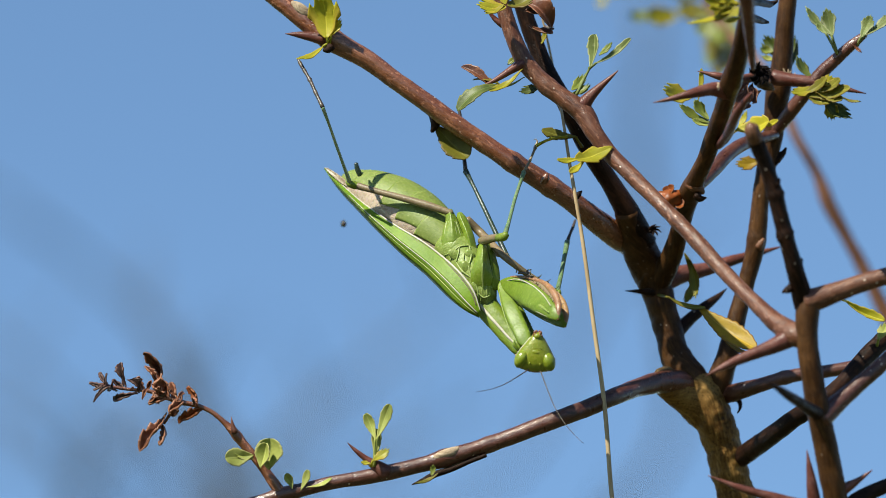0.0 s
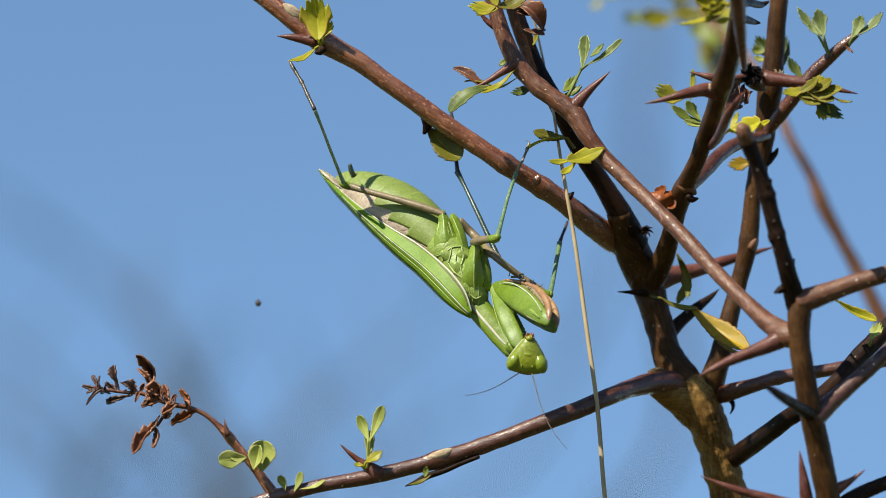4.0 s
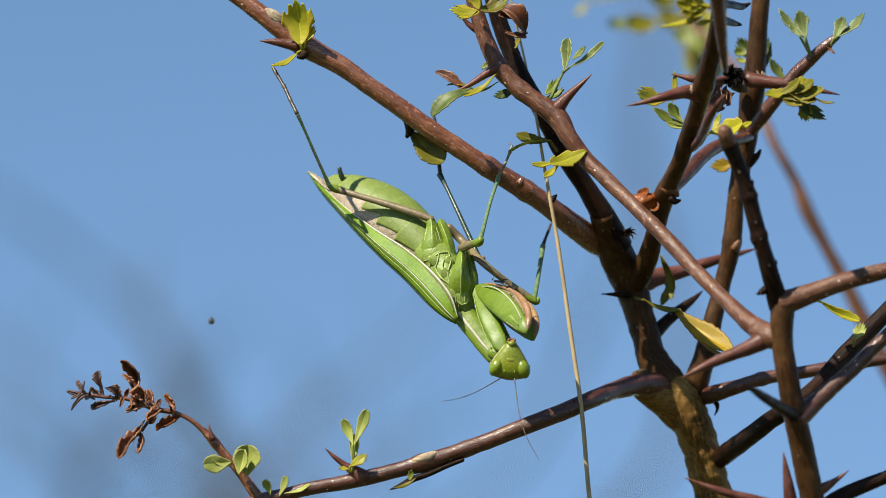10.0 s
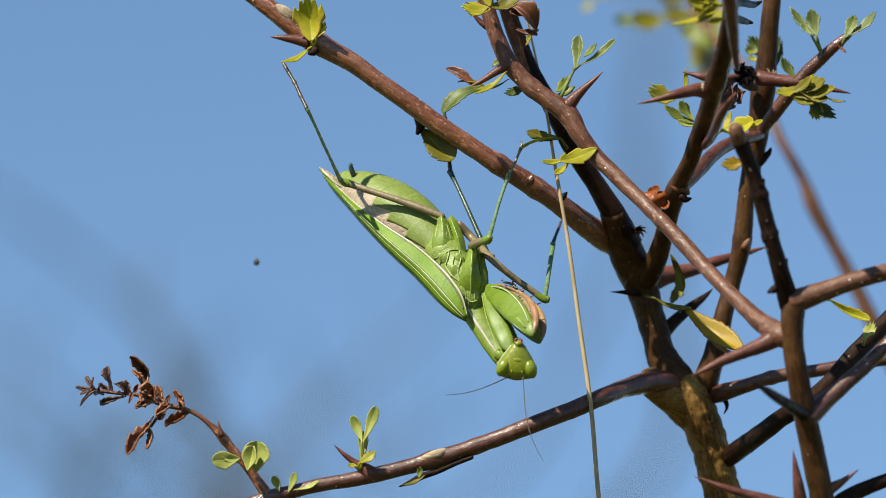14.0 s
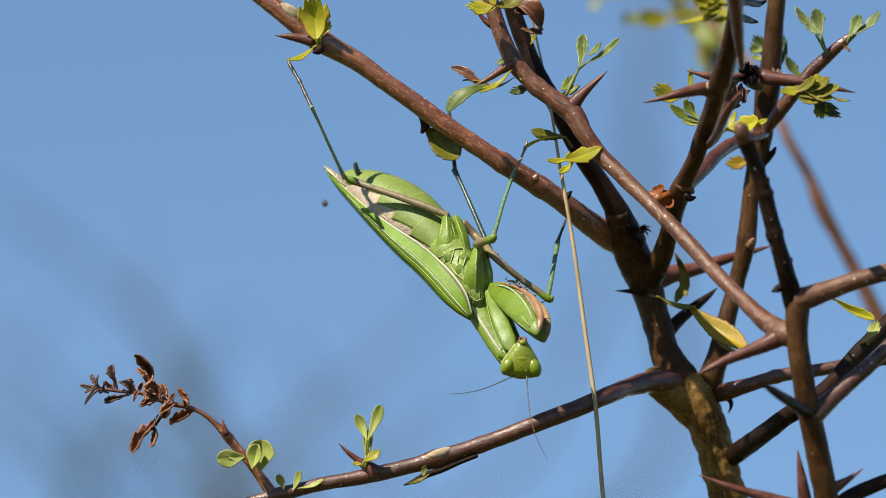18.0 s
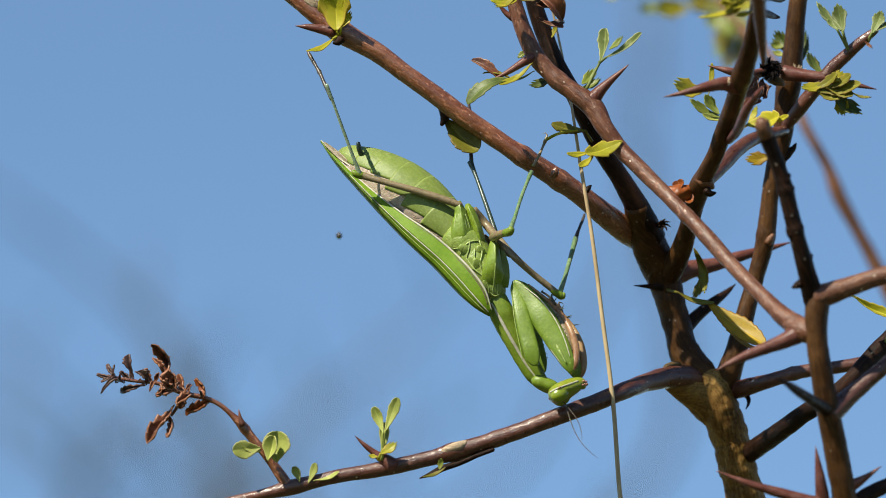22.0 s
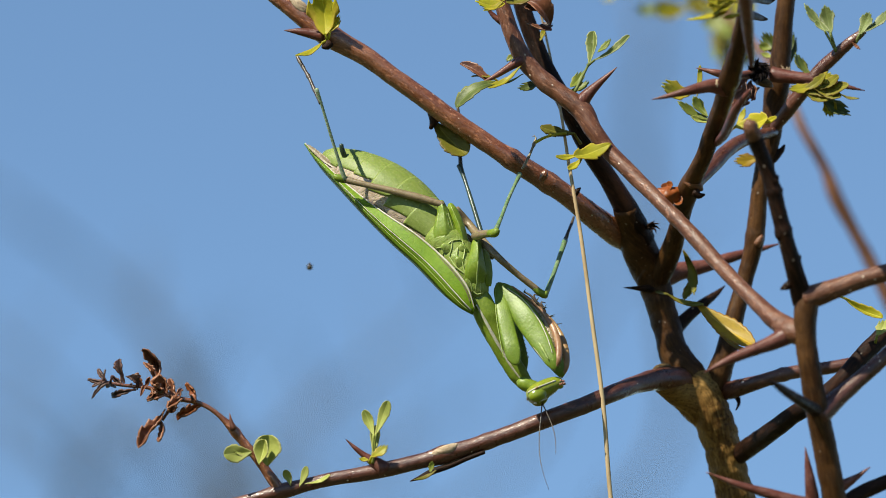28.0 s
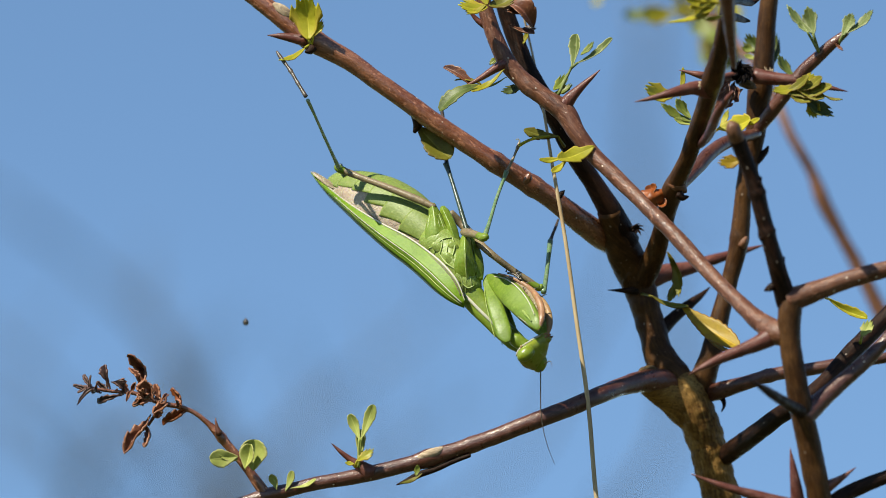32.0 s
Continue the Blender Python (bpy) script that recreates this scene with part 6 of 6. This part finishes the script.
    stalk = [(*unspot(m @ Vector((x * STEP, 0, 0))), r) for x, r in ((-16, 9), (-6, 12), (6, 11.5), (16, 11), (24, 9), (30, 5))]
    mover(part("neck", tube(stalk, 16, 3, 0.06), GREEN, root, "short green neck", m), neck_pose)

    # head
    def hp(x, y, z):
        return Vector((x, y, z)) * STEP

    verts, faces = [], []
    rings = [(-30, 14, 6), (-28, 24, 10), (-24, 30, 14), (-16, 34, 17), (-6, 33.5, 18), (3, 29, 17.5), (12, 23, 16.5), (20, 17.5, 15), (28, 12, 12.5), (34, 8, 9), (38, 4.5, 5), (39.5, 2, 2)]
    seg = 24
    for z, hx, hy in rings:
        for j in range(seg):
            a = 2 * math.pi * j / seg
            verts.append(hp(hx * math.cos(a), hy * math.sin(a) * (1.0 if math.sin(a) > 0 else 0.85), z))
    for i in range(len(rings) - 1):
        for j in range(seg):
            kk = (j + 1) % seg
            faces.append((i * seg + j, i * seg + kk, (i + 1) * seg + kk, (i + 1) * seg + j))
    faces += [tuple(range(seg))[::-1], tuple((len(rings) - 1) * seg + j for j in range(seg))]
    head = mover(part("head", (verts, faces), FACE, root, "small triangular green head"), head_pose)
    for sx in (-1, 1):
        part("eye", ball(hp(sx * 23.5, -4.5, -11), 12 * STEP, 13.5 * STEP, 17 * STEP, 22, 14, Matrix.Rotation(radians(sx * -22), 3, "Y")), EYE_SKIN, head, "glossy green compound eye")
        part("antenna_base", ball(hp(sx * 9, -14.5, -17), 1.2 * STEP, 1.6 * STEP, 2.6 * STEP, 10, 6), FACE, head)
        part("palp", merge(ball(hp(sx * 4, -6, 36), 2 * STEP, 2 * STEP, 4 * STEP, 8, 6), ball(hp(sx * 5, -8, 39), 1.5 * STEP, 1.5 * STEP, 2.5 * STEP, 8, 6)), MOUTH, head, "reddish brown mouth feeler")
        side_line = [hp(sx * (hx * math.sqrt(max(0.05, 1 - (5.5 / hy) ** 2)) + 0.5), 5.5 - 0.05 * (z + 24), z) for z, hx, hy in rings[2:9]]
        part("cheek_line", tube([(*unspot(q), 1.7) for q in side_line], 7, 3, 0.05), PALE, head, "cream line along the cheek")
        for x1, y1, z1 in ((3, -9.5, 34), (7, -6.5, 33), (2.2, -3, 40), (6, -1, 37)):
            part("palp", tube([(*unspot(hp(sx * x1 * 0.8, y1 * 0.8, z1 - 5)), 1.8), (*unspot(hp(sx * x1, y1, z1)), 1.7), (*unspot(hp(sx * (x1 + 0.6), y1 - 1.0, z1 + 1.5)), 1.1)], 7, 2, 0.1), MOUTH, head, "reddish brown mouth feeler")
    part("brow", tube([(*unspot(hp(x, -13.4 + 0.012 * x * x, 11 - 0.02 * x * x)), 1.0) for x in (-10, -5, 0, 5, 10)], 7, 3, 0.05), FACE, head)
    part("face_shield", ball(hp(0, -11.5, 3), 11 * STEP, 4 * STEP, 6 * STEP, 14, 8), FACE, head)
    part("jaw", ball(hp(0, -7, 31), 7 * STEP, 6 * STEP, 6 * STEP, 12, 8), FACE, head)
    rim = []
    for j in range(17):
        a = math.pi * j / 16
        rim.append(hp(33.5 * math.cos(a), 5 - 5 * math.sin(a), -4 - 26.5 * math.sin(a)))
    g = []
    for p1, p2 in zip(rim, rim[1:]):
        g.append(tube([(*unspot(p1), 2.0), (*unspot((p1 + p2) / 2), 2.0), (*unspot(p2), 2.0)], 6, 3, 0))
    part("head_rim", merge(*g), ORANGE, head, "orange-brown rim behind the eyes")

    # feelers
    for name, roots, tips, length, bow in (("antenna", FEELER_ROOT, FEELER_TIP, 128, 8), ("antenna", FEELER2_ROOT, FEELER2_TIP, 166, -12)):
        p = feeler_pose(roots, tips, length)
        m = p(0)
        pts = []
        for j in range(15):
            f = j / 14
            q = m @ Vector((length * STEP * f, 0, bow * STEP * math.sin(math.pi * f) * (0.6 + 0.6 * f)))
            pts.append((*unspot(q), 1.25 - 0.8 * f))
        mover(part(name, tube(pts, 6, 5, 0.05), FOOT, root, "hair-thin dark antenna", m), p)
    return root


mantis = build_mantis()


# ---- a tiny insect hanging in the air before the sky ----
FLY = [(0, 608, 397), (0.5, 569, 421), (1, 551, 432), (1.5, 522, 458), (2, 490, 496), (2.5, 438, 551), (3, 432, 576), (3.5, 443, 560), (5.5, 475, 493), (6, 467, 490), (6.5, 420, 553), (7, 408, 568), (7.5, 411, 559), (8, 408, 562), (8.5, 400, 561), (9, 386, 571), (9.5, 378, 591), (10, 374, 569), (10.5, 397, 555), (11, 394, 555), (11.5, 392, 557), (12, 481, 408), (12.5, 450, 473), (13, 474, 404), (13.5, 493, 388), (14, 454, 465), (14.5, 438, 508), (16.5, 543, 378), (17, 565, 375), (17.5, 596, 347)]
FLY += [(18, 575, 361), (18.5, 548, 412), (19, 528, 450), (19.5, 579, 375), (20, 578, 377), (20.5, 550, 438), (21, 554, 455), (21.5, 562, 457), (22, 600, 418), (22.5, 602, 428), (23, 584, 480), (23.5, 551, 497), (24, 525, 503), (24.5, 514, 512), (25, 543, 487), (25.5, 545, 477), (27.5, 542, 506), (28, 548, 473), (28.5, 511, 530), (29, 501, 536), (29.5, 514, 514), (30, 505, 524), (30.5, 489, 539), (31, 459, 545), (31.5, 436, 556), (32, 435, 571)]


def build_fly():
    root = new("tiny_insect")
    tagged(root, "tiny dark blurred insect hovering before the sky", "insect")
    part("body", merge(ball(Vector((0, 0, 0)), 0.00042, 0.0004, 0.0007, 12, 8), ball(Vector((0, 0, 0.0007)), 0.0003, 0.0003, 0.0003, 10, 6)), FOOT, root, "dark oval body")
    for sx in (-1, 1):
        part("wing", ball(Vector((sx * 0.00045, 0.0002, -0.0001)), 0.00016, 0.0001, 0.0006, 8, 6, Matrix.Rotation(radians(sx * 14), 3, "Y")), SHADE, root)
        for k in range(3):
            z = 0.0005 - 0.0004 * k
            part("leg", ball(Vector((sx * 0.0005, -0.0002, z)), 0.0003, 0.00006, 0.00006, 6, 4), FOOT, root)
    return root


insect = build_fly()


# ---- motion ----
def motions():
    for thing in (shrub, stalk, mantis):
        walk(thing, [(t, swayed(u, v, lean, near)) for t, u, v, lean, near in SHRUB_SWAY])
    walk(sapling, [(t, swayed(u, v, reach=1.144)) for t, u, v in SAPLING_SWAY])
    times = sorted({row[0] for tr in (WING_ROOT, WING_TIP, HIND_KNEE, HIND_ANKLE, HEAD, NECK, WRIST, ELBOW, FEELER_TIP) for row in tr} | {32})
    for ob, poser in MOVERS:
        walk(ob, [(t, poser(t)) for t in times])
    walk(insect, [(t, PLAN @ Matrix.Translation(spot(u, v, -45))) for t, u, v in FLY])


motions()
